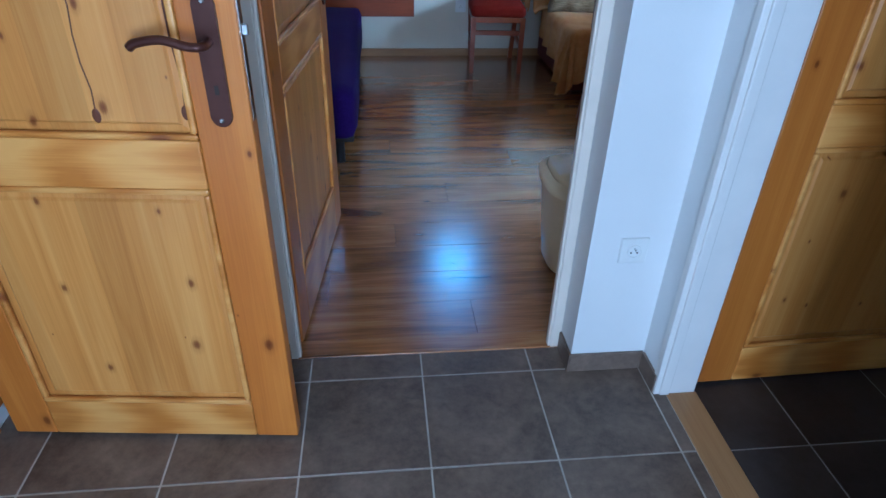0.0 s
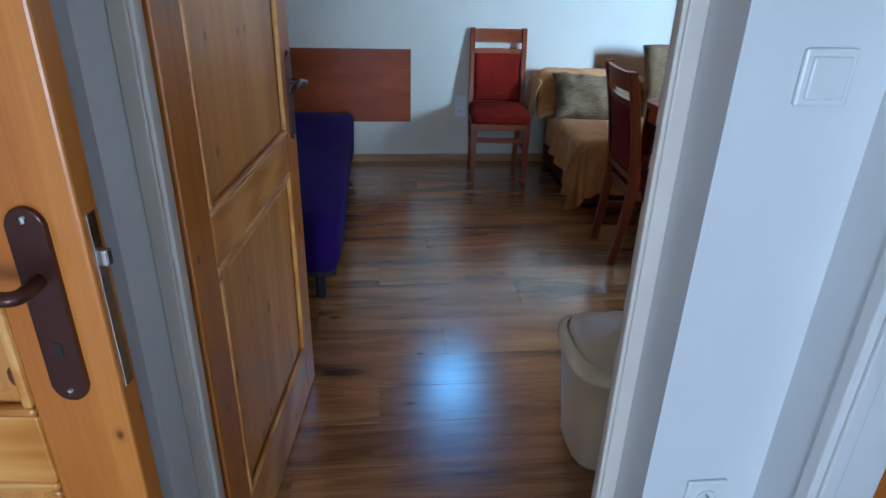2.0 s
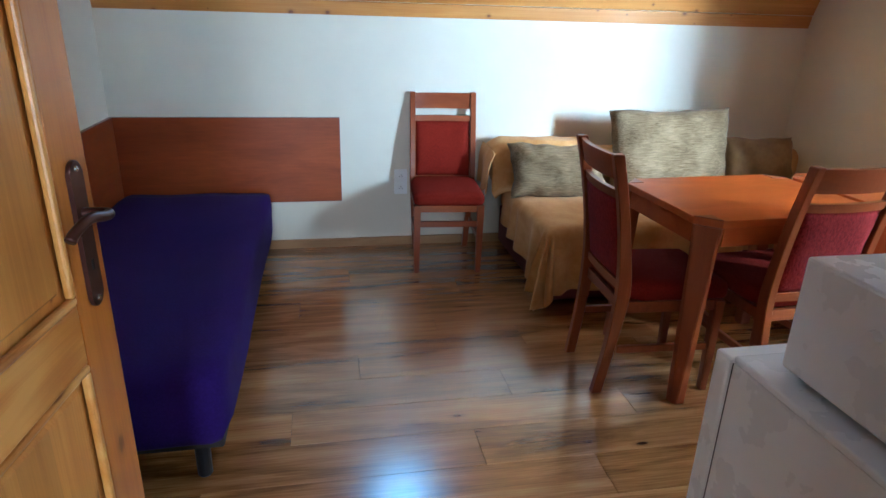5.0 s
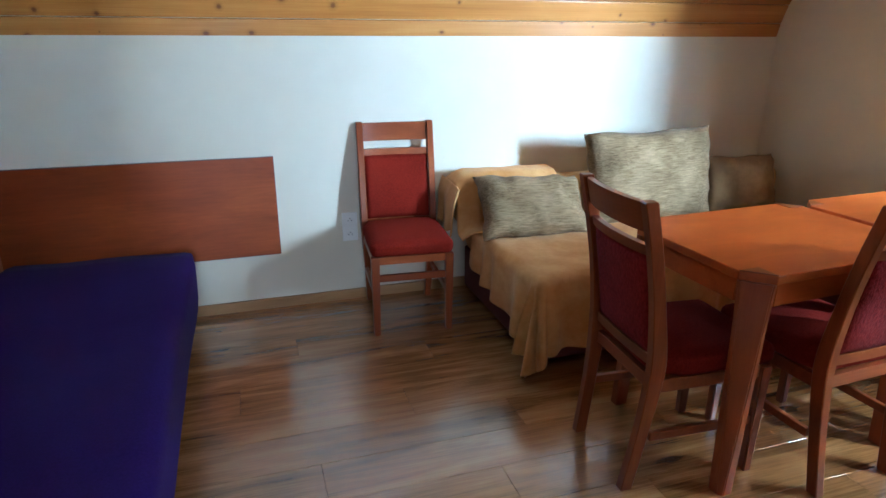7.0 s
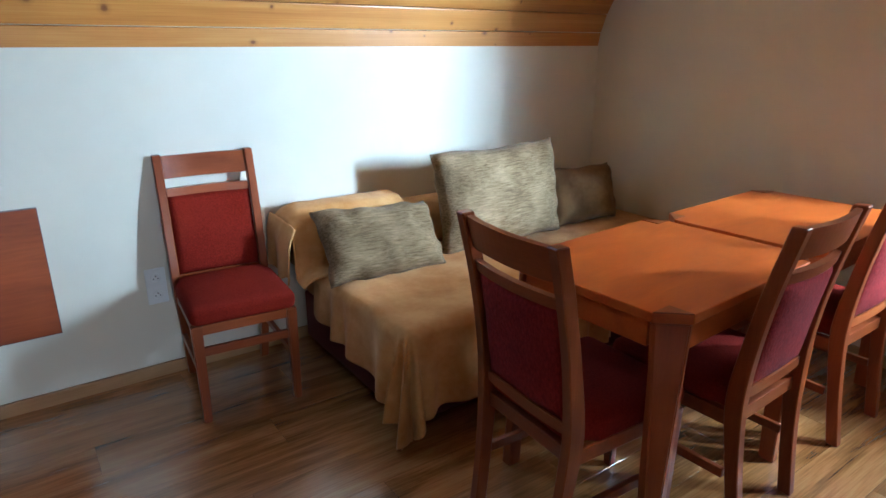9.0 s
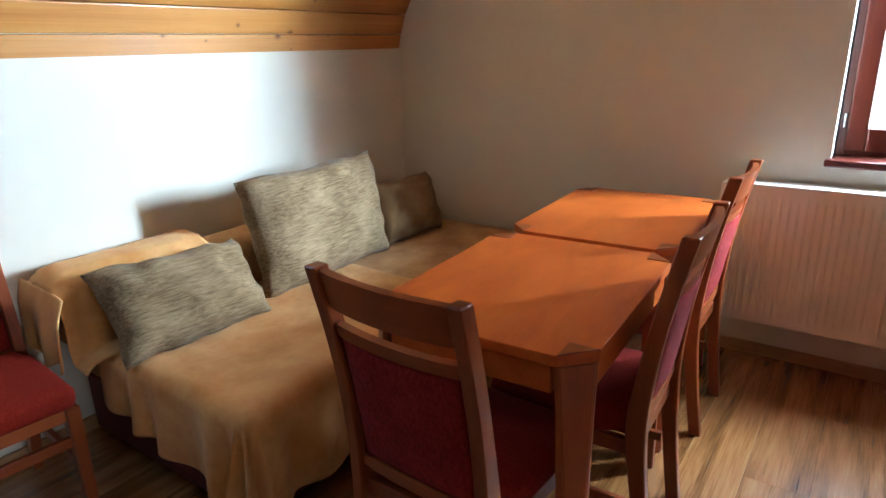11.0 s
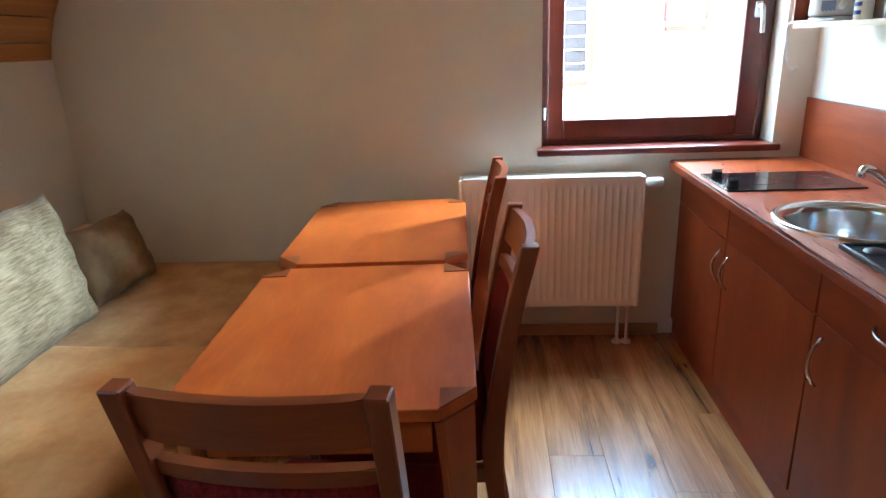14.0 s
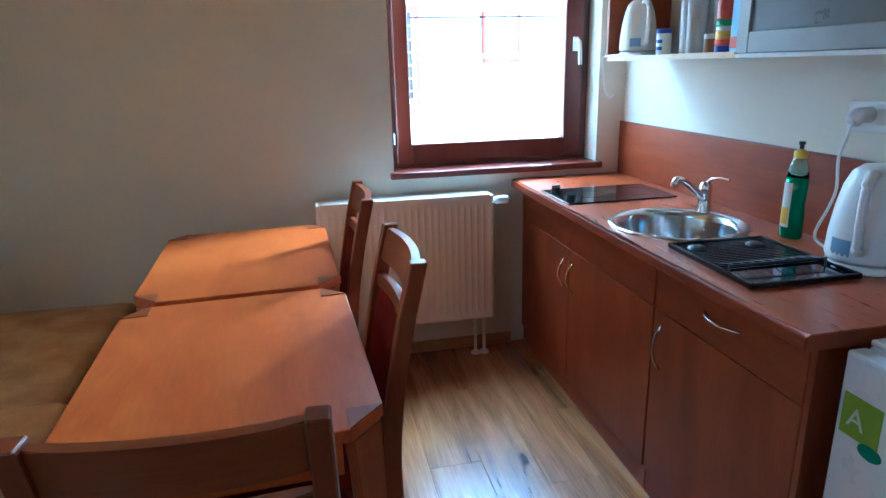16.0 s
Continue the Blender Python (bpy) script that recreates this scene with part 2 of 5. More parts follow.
M_RADIATOR = plain("cream_radiator_enamel", (0.80, 0.76, 0.68), 0.36, vary=0.03, coat=0.2)
M_CREAM = plain("cream_plastic", (0.80, 0.69, 0.45), 0.34, vary=0.05, scale=5)
M_BROWN_METAL = plain("brown_lacquered_metal", (0.075, 0.028, 0.020), 0.33, 0.55, vary=0.15)
M_STEEL = plain("brushed_steel", (0.60, 0.61, 0.62), 0.17, 1.0, vary=0.06, relief=0.08)
M_CHROME = plain("chrome", (0.80, 0.80, 0.80), 0.10, 1.0, vary=0.03)
M_BLACK = plain("black_plastic", (0.014, 0.014, 0.016), 0.38, vary=0.3)
M_BLACK_GLASS = plain("black_ceramic_glass", (0.010, 0.009, 0.010), 0.08, vary=0.1, relief=0.0, coat=0.5)
# near-black: shade painted into keyholes, socket holes and overflow; plain colour of other parts
M_DARK = plain("dark_parts_and_hole_shade", (0.02, 0.014, 0.010), 0.7)
M_PURPLE = fabric("violet_bed_cover", (0.019, 0.006, 0.085), (0.027, 0.009, 0.118), 130, sheen=0.03, strength=0.3, blot=2.2)
M_RED = fabric("red_seat_fabric", (0.125, 0.008, 0.004), (0.200, 0.016, 0.008), 150, sheen=0.0, strength=0.6)
M_RED_FLECK = fabric("red_flecked_back_fabric", (0.110, 0.005, 0.004), (0.245, 0.020, 0.017), 150, stretch=(1, 1, 0.45), sheen=0.02, strength=0.8)
M_THROW = fabric("mustard_fleece", (0.53, 0.250, 0.070), (0.68, 0.390, 0.145), 45, sheen=0.12, strength=0.12, blot=5.0, fine_w=0.2)
M_BROWN_VELOUR = fabric("brown_velour", (0.17, 0.098, 0.040), (0.27, 0.17, 0.078), 60, sheen=0.12, strength=0.15, blot=7.0, fine_w=0.2)
M_SEAT = fabric("tan_velour", (0.41, 0.208, 0.066), (0.56, 0.328, 0.127), 60, sheen=0.12, strength=0.15, blot=7.0, fine_w=0.2)
M_CHENILLE = fabric("beige_chenille", (0.125, 0.082, 0.037), (0.31, 0.218, 0.118), 105, stretch=(0.13, 1, 1.6), sheen=0.08, strength=0.9, blot=6.0)
M_SOFA_BASE = plain("dark_red_sofa_base", (0.115, 0.018, 0.012), 0.7)
M_GREEN = glass("green_detergent", (0.05, 0.62, 0.24), 0.05)
M_GLASS = glass("clear_glass")
M_TUMBLER, b_ = shader("pale_tumbler_glass", (0.97, 0.98, 0.98), 0.06)
b_.inputs["Transmission Weight"].default_value = 0.55
b_.inputs["IOR"].default_value = 1.2
M_YELLOW = plain("yellow_plastic", (0.75, 0.47, 0.03), 0.4)
M_PAPER = plain("printed_paper", (0.72, 0.70, 0.62), 0.6)
M_BLUE = plain("blue_plastic", (0.03, 0.07, 0.38), 0.4)
M_REDP = plain("red_plastic", (0.50, 0.05, 0.015), 0.4)
M_GREENP = plain("green_plastic", (0.05, 0.30, 0.09), 0.4)
M_LIME = plain("lime_sticker", (0.28, 0.42, 0.02), 0.45)
M_TEAL = plain("teal_sticker", (0.02, 0.22, 0.12), 0.45)
M_ALU = plain("brushed_aluminium", (0.27, 0.26, 0.25), 0.45, 0.4)
M_FROST = plain("grey_frosted_glass", (0.17, 0.17, 0.165), 0.3)
M_BEECH = wood("pale_beech_shelf", [(0.2, (0.50, 0.34, 0.16)), (0.5, (0.60, 0.43, 0.22)), (0.8, (0.68, 0.50, 0.28))], "X", rough=0.45)
M_GROUT = plain("tile_grout", (0.46, 0.42, 0.37), 0.9, vary=0.2)
M_GROUT_DARK = plain("pale_grout", (0.36, 0.33, 0.30), 0.9, vary=0.2)
M_FACADE = plaster("pale_cream_render", (0.84, 0.80, 0.73), grain=60)
M_TRIM = plaster("salmon_render", (0.34, 0.066, 0.040), grain=60)
M_GROUND = plain("grey_paving", (0.22, 0.21, 0.20), 0.9, vary=0.2, scale=2)
M_PANE = plain("dark_window_pane", (0.050, 0.042, 0.044), 0.3)
M_PANE.node_tree.nodes["Principled BSDF"].inputs["Specular IOR Level"].default_value = 0.25
M_WHITE_WOOD = plain("white_painted_wood", (0.75, 0.74, 0.72), 0.5)
M_ROOF = plain("brown_roof_tile", (0.16, 0.07, 0.045), 0.8, vary=0.25)


def stone_tile(name, a, b_, rough):
    m, b = shader(name, a, rough)
    vec = coords(m)
    n = noise_tex(m, vec, 5.0, 6, 0.68, 0.4)
    f = noise_tex(m, vec, 38.0, 4, 0.7)
    fac = math_node(m, "ADD", math_node(m, "MULTIPLY", n, 0.65), math_node(m, "MULTIPLY", f, 0.35))
    wire(m, ramp(m, fac, [(0.36, a), (0.64, b_)]), b.inputs["Base Color"])
    wire(m, math_node(m, "ADD", math_node(m, "MULTIPLY", f, 0.25), rough - 0.12), b.inputs["Roughness"])
    bump(m, b, f, 0.2, 0.001)
    return m


M_TILE = stone_tile("taupe_floor_tile", (0.080, 0.056, 0.041), (0.215, 0.160, 0.120), 0.42)
M_TILE_DARK = stone_tile("anthracite_floor_tile", (0.030, 0.024, 0.023), (0.060, 0.050, 0.047), 0.4)


# ---- building blocks ----
def mesh_of(name, bm, material, smooth=False):
    bmesh.ops.recalc_face_normals(bm, faces=bm.faces)
    me = bpy.data.meshes.new(name)
    bm.to_mesh(me)
    bm.free()
    for mm in material if isinstance(material, (list, tuple)) else (material,):
        me.materials.append(mm)
    if smooth:
        me.shade_smooth()
    return me


def part(name, bm, material, parent, label="", smooth=False):
    ob = new(name, mesh_of(name, bm, material, smooth))
    ob.parent = parent
    if label:
        tagged(ob, label)
    return ob


def thing(name, label, category, m=None, group=""):
    ob = new(name)
    ob.empty_display_size = 0.1
    if m is not None:
        ob.matrix_basis = m
    return tagged(ob, label, category, group)


def solid(name, bm, material, label="", category="", kind="", smooth=False):
    return tagged(new(name, mesh_of(name, bm, material, smooth)), label, category, kind=kind)


def add_box(bm, x0, x1, y0, y1, z0, z1, bevel=0.0, seg=2):
    t = bmesh.new()
    bmesh.ops.create_cube(t, size=1)
    bmesh.ops.transform(t, matrix=Matrix.LocRotScale(((x0 + x1) / 2, (y0 + y1) / 2, (z0 + z1) / 2), None, (x1 - x0, y1 - y0, z1 - z0)), verts=t.verts)
    if bevel:
        bmesh.ops.bevel(t, geom=t.edges, offset=bevel, segments=seg, affect="EDGES", profile=0.5)
    join(bm, t)
    return bm


def join(bm, t, m=None):
    if m is not None:
        bmesh.ops.transform(t, matrix=m, verts=t.verts)
    me = bpy.data.meshes.new("tmp")
    t.to_mesh(me)
    t.free()
    bm.from_mesh(me)
    bpy.data.meshes.remove(me)


def box(*a, **k):
    return add_box(bmesh.new(), *a, **k)


def add_prism(bm, pts, z0, z1, bevel=0.0, m=None):
    """An upright prism over the outline pts."""
    t = bmesh.new()
    lo = [t.verts.new((x, y, z0)) for x, y in pts]
    hi = [t.verts.new((x, y, z1)) for x, y in pts]
    n = len(pts)
    t.faces.new(lo[::-1])
    t.faces.new(hi)
    for i in range(n):
        t.faces.new((lo[i], lo[(i + 1) % n], hi[(i + 1) % n], hi[i]))
    if bevel:
        bmesh.ops.bevel(t, geom=t.edges, offset=bevel, segments=2, affect="EDGES", profile=0.5)
    join(bm, t, m)
    return bm


def add_lathe(bm, profile, seg=32, m=None, closed=False):
    """Turns a profile of (radius, z) round the z axis."""
    t = bmesh.new()
    rings = []
    for r, z in profile:
        rings.append([t.verts.new((r * math.cos(2 * math.pi * i / seg), r * math.sin(2 * math.pi * i / seg), z)) for i in range(seg)])
    for a, b in zip(rings, rings[1:]):
        for i in range(seg):
            t.faces.new((a[i], a[(i + 1) % seg], b[(i + 1) % seg], b[i]))
    if closed:
        t.faces.new(rings[0][::-1])
        t.faces.new(rings[-1])
    join(bm, t, m)
    return bm


def add_tube(bm, pts, radius, seg=10, flat=1.0):
    """A round bar along a polyline; flat squeezes it sideways."""
    t = bmesh.new()
    rings = []
    pts = [Vector(p) for p in pts]
    for i, p in enumerate(pts):
        d = (pts[min(i + 1, len(pts) - 1)] - pts[max(i - 1, 0)]).normalized()
        up = Vector((0, 0, 1)) if abs(d.z) < 0.9 else Vector((1, 0, 0))
        u = d.cross(up).normalized()
        v = u.cross(d).normalized()
        rings.append([t.verts.new(p + u * radius * math.cos(2 * math.pi * k / seg) + v * radius * flat * math.sin(2 * math.pi * k / seg)) for k in range(seg)])
    for a, b in zip(rings, rings[1:]):
        for k in range(seg):
            t.faces.new((a[k], a[(k + 1) % seg], b[(k + 1) % seg], b[k]))
    t.faces.new(rings[0][::-1])
    t.faces.new(rings[-1])
    join(bm, t)
    return bm


def curve_pts(pts, n=8):
    """A smooth line through pts (Catmull-Rom)."""
    p = [Vector(q) for q in pts]
    p = [2 * p[0] - p[1], *p, 2 * p[-1] - p[-2]]
    out = []
    for i in range(1, len(p) - 2):
        for k in range(n):
            s = k / n
            a, b, c, d = p[i - 1:i + 3]
            out.append(0.5 * (2 * b + (c - a) * s + (2 * a - 5 * b + 4 * c - d) * s * s + (3 * b - 3 * c + d - a) * s ** 3))
    return out + [p[-2]]


def grid_surface(f, nu, nv):
    bm = bmesh.new()
    vs = [[bm.verts.new(f(i / nu, j / nv)) for j in range(nv + 1)] for i in range(nu + 1)]
    for i in range(nu):
        for j in range(nv):
            bm.faces.new((vs[i][j], vs[i + 1][j], vs[i + 1][j + 1], vs[i][j + 1]))
    return bm


def thicken(ob, depth):
    md = ob.modifiers.new("thickness", "SOLIDIFY")
    md.thickness, md.offset = depth, -1
    return ob


# ---- the rooms ----
X_LEFT, X_WIN, Y_DOOR, Y_BACK, Y_FAR = -0.86, 3.43, 1.79, 2.15, 5.48

# living room: end wall, side wall, window wall with its opening, wall to the hall with the doorway
solid("wall_far", box(-1.10, 3.68, Y_FAR, 5.72, -0.1, 1.62), M_WALL, "low white plastered knee wall", "wall", "structure")
solid("wall_left", box(-1.10, X_LEFT, 1.965, Y_FAR, -0.1, 2.6), M_WALL, "white plastered side wall", "wall", "structure")
b = bmesh.new()
add_box(b, X_WIN, 3.68, 1.79, 2.285, -0.1, 2.6)
add_box(b, X_WIN, 3.68, 3.285, Y_FAR, -0.1, 2.6)
add_box(b, X_WIN, 3.68, 2.285, 3.285, -0.1, 0.885)
add_box(b, X_WIN, 3.68, 2.285, 3.285, 2.10, 2.6)
solid("wall_window", b, M_WALL, "white plastered wall round the window", "wall", "structure")
b = bmesh.new()
add_box(b, -1.10, -0.198, Y_DOOR, 1.965, -0.1, 2.6)
add_box(b, 0.688, 1.552, Y_DOOR, 1.965, -0.1, 2.6)
add_box(b, -0.198, 0.688, Y_DOOR, 1.965, 2.06, 2.6)
solid("wall_door", b, M_WALL_HALL, "white plastered wall with the doorway", "wall", "structure")
solid("wall_kitchen", box(1.552, X_WIN, Y_DOOR, Y_BACK, -0.1, 2.6), M_WALL, "white plastered wall behind the kitchen units", "wall", "structure")

# hall: side walls with their doorways, unseen end wall with a made-up opening, closed rooms beside it
b = bmesh.new()
add_box(b, -1.10, -0.965, 1.665, Y_DOOR, -0.1, 2.6)
add_box(b, -1.10, -0.965, -1.25, 0.84, -0.1, 2.6)
add_box(b, -1.10, -0.965, 0.84, 1.665, 2.06, 2.6)
solid("wall_hall_left", b, M_WALL_HALL, "white plastered hall wall", "wall", "structure")
b = bmesh.new()
add_box(b, 0.925, 1.055, 1.692, Y_DOOR, -0.1, 2.6)
add_box(b, 0.925, 1.055, -1.25, 0.80, -0.1, 2.6)
add_box(b, 0.925, 1.055, 0.80, 1.692, 2.06, 2.6)
solid("wall_hall_right", b, M_WALL_HALL, "white plastered hall wall", "wall", "structure")
b = bmesh.new()
add_box(b, -2.3, -0.34, -1.45, -1.25, -0.1, 2.6)
add_box(b, 0.46, 2.7, -1.45, -1.25, -0.1, 2.6)
add_box(b, -0.34, 0.46, -1.45, -1.25, 2.08, 2.6)
solid("wall_hall_end", b, M_WALL, "white plastered wall closing the hall's end", "wall", "structure")
solid("wall_side_left", box(-2.45, -2.3, -1.45, 2.15, -0.1, 2.6), M_WALL, "plain white wall", "wall", "structure")
solid("wall_side_right", box(2.7, 2.85, -1.45, 1.79, -0.1, 2.6), M_WALL, "plain white wall", "wall", "structure")
solid("wall_side_back", box(-2.3, -1.10, 1.79, 2.15, -0.1, 2.6), M_WALL, "plain white wall", "wall", "structure")
solid("ceiling_hall", box(-2.45, 2.85, -1.45, 2.15, 2.5, 2.62), M_WALL, "flat white ceiling", "ceiling", "structure")

# unseen closed box behind the hall, added to keep sunlight out
b = bmesh.new()
add_box(b, -2.45, 2.85, -3.6, -3.45, -0.1, 2.6)
add_box(b, -2.45, -2.3, -3.45, -1.45, -0.1, 2.6)
add_box(b, 2.7, 2.85, -3.45, -1.45, -0.1, 2.6)
solid("wall_landing", b, M_WALL, "plain white walls, unseen, added to keep the sun out", "wall", "structure")
solid("ceiling_landing", box(-2.45, 2.85, -3.6, -1.45, 2.5, 2.62), M_WALL, "flat white ceiling", "ceiling", "structure")
solid("floor_landing", box(-2.45, 2.85, -3.6, -1.45, -0.12, -0.006), M_GROUT, "plain unseen floor of the added sun block", "floor", "structure")

# ceiling of pine boards: bends off the knee wall, then 45 degrees up to a flat part
prof = [(5.487, 1.348)]
for dy, dz in [(0.023, 0.107), (0.038, 0.102), (0.054, 0.094), (0.068, 0.084)] + [(0.077, 0.077)] * 10:
    prof.append((prof[-1][0] - dy, prof[-1][1] + dz))
while prof[-1][0] > 1.97:
    prof.append((prof[-1][0] - 0.109, prof[-1][1]))
RW0, RW1 = 0.48, 1.06
b = bmesh.new()
for i, ((ya, za), (yb, zb)) in enumerate(zip(prof, prof[1:])):
    a, c = Vector((0, ya, za)), Vector((0, yb, zb))
    d = (c - a)
    n = Vector((0, -d.z, d.y)).normalized()
    n = n if n.y * -1 + n.z * -1 > 0 else -n
    spans = [(X_LEFT + 0.002, X_WIN - 0.002)] if not 4 <= i <= 11 else [(X_LEFT + 0.002, RW0), (RW1, X_WIN - 0.002)]
    for x0, x1 in spans:
        ln = d.length
        t = bmesh.new()
        add_box(t, x0, x1, 0.0015, ln - 0.0015, -0.016, 0.0, 0.0045, 2)
        r = Matrix((( 1, 0, 0), (0, d.y / ln, n.y), (0, d.z / ln, n.z))).to_4x4()
        join(b, t, Matrix.Translation(a) @ r)
ceil = solid("ceiling", b, M_BOARD, "varnished knotty pine boards, curving up from the wall", "ceiling", "structure")
b = bmesh.new()
add_box(b, -1.1, 3.68, 1.9, 4.70, 2.60, 2.70)
solid("roof_deck", b, M_ROOF, "boarded roof deck", "roof", "structure")


b = bmesh.new()
for x0, x1 in ((-1.1, RW0), (RW1, 3.68)):
    t = bmesh.new()
    pr = [(5.72, 1.36), (5.72, 1.75), (4.55, 2.92), (4.30, 2.70), (4.57, 2.53), (5.42, 1.70), (5.505, 1.40), (5.505, 1.36)]
    add_prism(t, [(y, z) for y, z in pr], x0, x1)
    join(b, t, Matrix(((0, 0, 1, 0), (1, 0, 0, 0), (0, 1, 0, 0), (0, 0, 0, 1))))
solid("roof_slope", b, M_ROOF, "sloping tiled roof behind the boards", "roof", "structure")
# roof window: white lining and frame with a pane
rw = thing("window_2", "roof window with white lining in the sloping ceiling", "window")
tagged(rw, kind="structure")
e0, e1 = Vector((0, *prof[4])), Vector((0, *prof[12]))
slope, out = (e1 - e0), Vector((0, 1, 1)).normalized()
sl = slope.length
rot = Matrix(((1, 0, 0), (0, slope.y / sl, out.y), (0, slope.z / sl, out.z))).to_4x4()
place_rw = Matrix.Translation(e0) @ rot
for nm, a in (("lining_side", (RW0 - 0.02, RW0, 0, sl, -0.004, 0.24)), ("lining_side", (RW1, RW1 + 0.02, 0, sl, -0.004, 0.24)),
              ("lining_end", (RW0, RW1, -0.02, 0, -0.004, 0.24)), ("lining_end", (RW0, RW1, sl, sl + 0.02, -0.004, 0.24))):
    t = box(*a)
    bmesh.ops.transform(t, matrix=place_rw, verts=t.verts)
    part(nm, t, M_FRAME, rw)
t = box(RW0, RW1, 0, sl, 0.235, 0.241)
bmesh.ops.transform(t, matrix=place_rw, verts=t.verts)
pane = part("pane", t, M_GLASS, rw)
pane.visible_shadow = False

# floors: sub-floor sheets; the pieces on them come last in the file
floor = solid("floor", box(-1.10, 3.68, 1.985, 5.72, -0.12, -0.012), M_DARK, "wood laminate floor in brown planks", "floor", "structure")
floor_hall = solid("floor_hall", box(-2.45, 0.96, -1.45, 1.90, -0.12, -0.0015), M_GROUT, "taupe stone-look tiled hall floor", "floor", "structure")
floor_side = solid("floor_side", box(1.055, 2.85, -1.45, 1.79, -0.12, -0.0015), M_GROUT_DARK, "dark anthracite tiled floor", "floor", "structure")
solid("threshold", box(-0.198, 0.688, 1.90, 1.985, -0.12, 0.004, bevel=0.003), M_PLANK, "flat wooden threshold strip", "threshold", "structure")
solid("threshold", box(0.96, 1.055, 0.80, 1.664, -0.12, 0.004, bevel=0.003), M_SKIRT_Y, "pale wooden threshold strip", "threshold", "structure")

# skirting boards and tile skirting
for nm, a, mm in (("baseboard", (X_LEFT, 3.43, 5.462, 5.48, -0.01, 0.055), M_SKIRT), ("baseboard", (3.412, 3.43, 2.72, 5.462, -0.01, 0.055), M_SKIRT_Y),
                  ("baseboard", (X_LEFT, -0.842, 1.965, 5.462, -0.01, 0.055), M_SKIRT_Y), ("baseboard", (0.72, 1.55, 1.965, 1.982, -0.01, 0.055), M_SKIRT)):
    solid(nm, box(*a, bevel=0.004), mm, "low brown wooden skirting board", "skirting", "structure")
for a in ((0.688, 0.921, 1.781, 1.790), (0.679, 0.688, 1.781, 1.898), (0.916, 0.925, 1.672, 1.781), (-0.45, -0.198, 1.781, 1.790), (-0.198, -0.189, 1.781, 1.898)):
    solid("baseboard", box(*a, 0.0, 0.068, bevel=0.0015), M_TILE, "taupe tile skirting", "skirting", "structure")


# ---- door frames and doors ----
def frame_bars(parent, pieces, material):
    for nm, a in pieces:
        part(nm, box(*a, bevel=0.003), material, parent)


df = thing("door_frame_1", "white painted door frame with brown strike plates", "door frame")
tagged(df, kind="structure")
frame_bars(df, [("jamb", (0.655, 0.6875, 1.90, 1.949, 0.0, 2.06)), ("jamb", (-0.1975, -0.168, 1.90, 1.967, 0.0, 2.06)), ("head", (-0.168, 0.655, 1.90, 1.949, 2.03, 2.06)),
                ("stop", (0.646, 0.655, 1.902, 1.925, 0.004, 2.03)), ("stop", (-0.168, -0.159, 1.902, 1.925, 0.004, 2.03))], M_FRAME_WARM)
for z0, z1 in ((1.106, 1.158), (1.018, 1.082)):
    part("strike_plate", box(0.6530, 0.6600, 1.936, 1.9505, z0, z1, bevel=0.001), M_BROWN_METAL, df, "brown metal strike plate")
df = thing("door_frame_2", "white painted frame of the side doorway", "door frame")
tagged(df, kind="structure")
frame_bars(df, [("jamb", (0.920, 1.050, 1.664, 1.6915, 0.0, 2.06)), ("stop", (0.935, 0.965, 1.655, 1.664, 0.004, 2.03)), ("jamb", (0.918, 1.062, 0.8005, 0.83, 0.0, 2.06)), ("head", (0.918, 1.062, 0.83, 1.664, 2.03, 2.06))], M_FRAME)
df = thing("door_frame_3", "varnished pine frame of the hall doorway", "door frame")
tagged(df, kind="structure")
frame_bars(df, [("jamb", (-1.105, -0.955, 1.636, 1.6645, 0.0, 2.06)), ("jamb", (-1.105, -0.955, 0.8405, 0.87, 0.0, 2.06)), ("head", (-1.105, -0.955, 0.87, 1.636, 2.03, 2.06)),
                ("casing", (-0.9645, -0.945, 1.665, 1.735, 0.07, 2.12))], M_PINE_UP)


def lever_set(parent, x, z, side, sign):
    """Long plate, lever and keyhole on one face of a leaf; side: +1 or -1 face, sign: way of the lever."""
    y = side * 0.020
    p = bmesh.new()
    pts = [(0.021 * math.cos(a) if abs(math.sin(a)) < 0.999 else 0, 0.021 * math.sin(a)) for a in [math.pi * k / 10 for k in range(11)]]
    outl = [(px, 0.105 + py) for px, py in pts] + [(-px, -0.105 - py) for px, py in pts]
    add_prism(p, outl, 0.0, 0.008, 0.002, Matrix.Translation((x, y, z)) @ Matrix(((1, 0, 0, 0), (0, 0, side, 0), (0, 1, 0, 0), (0, 0, 0, 1))))
    h = part("handle", p, M_BROWN_METAL, parent, "dark brown metal lever handle on a long plate")
    k = bmesh.new()
    line = curve_pts([(x, y, z + 0.04), (x, y + side * 0.045, z + 0.04), (x + sign * 0.025, y + side * 0.052, z + 0.042), (x + sign * 0.07, y + side * 0.05, z + 0.052), (x + sign * 0.115, y + side * 0.048, z + 0.045), (x + sign * 0.13, y + side * 0.046, z + 0.036)], 6)
    add_tube(k, line, 0.0085, 12)
    part("lever", k, M_BROWN_METAL, h, smooth=True)
    k = box(x - 0.004, x + 0.004, min(y, y + side * 0.0086), max(y, y + side * 0.0086), z - 0.060, z - 0.042)
    part("keyhole", k, M_DARK, h)
    for zz in (z - 0.112, z + 0.112):
        s = bmesh.new()
        add_lathe(s, [(0.0, 0.003), (0.004, 0.0025), (0.0055, 0.0)], 12, Matrix.Translation((x, y + side * 0.008, zz)) @ Matrix.Rotation(-side * math.pi / 2, 4, "X"))
        part("screw", s, M_STEEL, h)


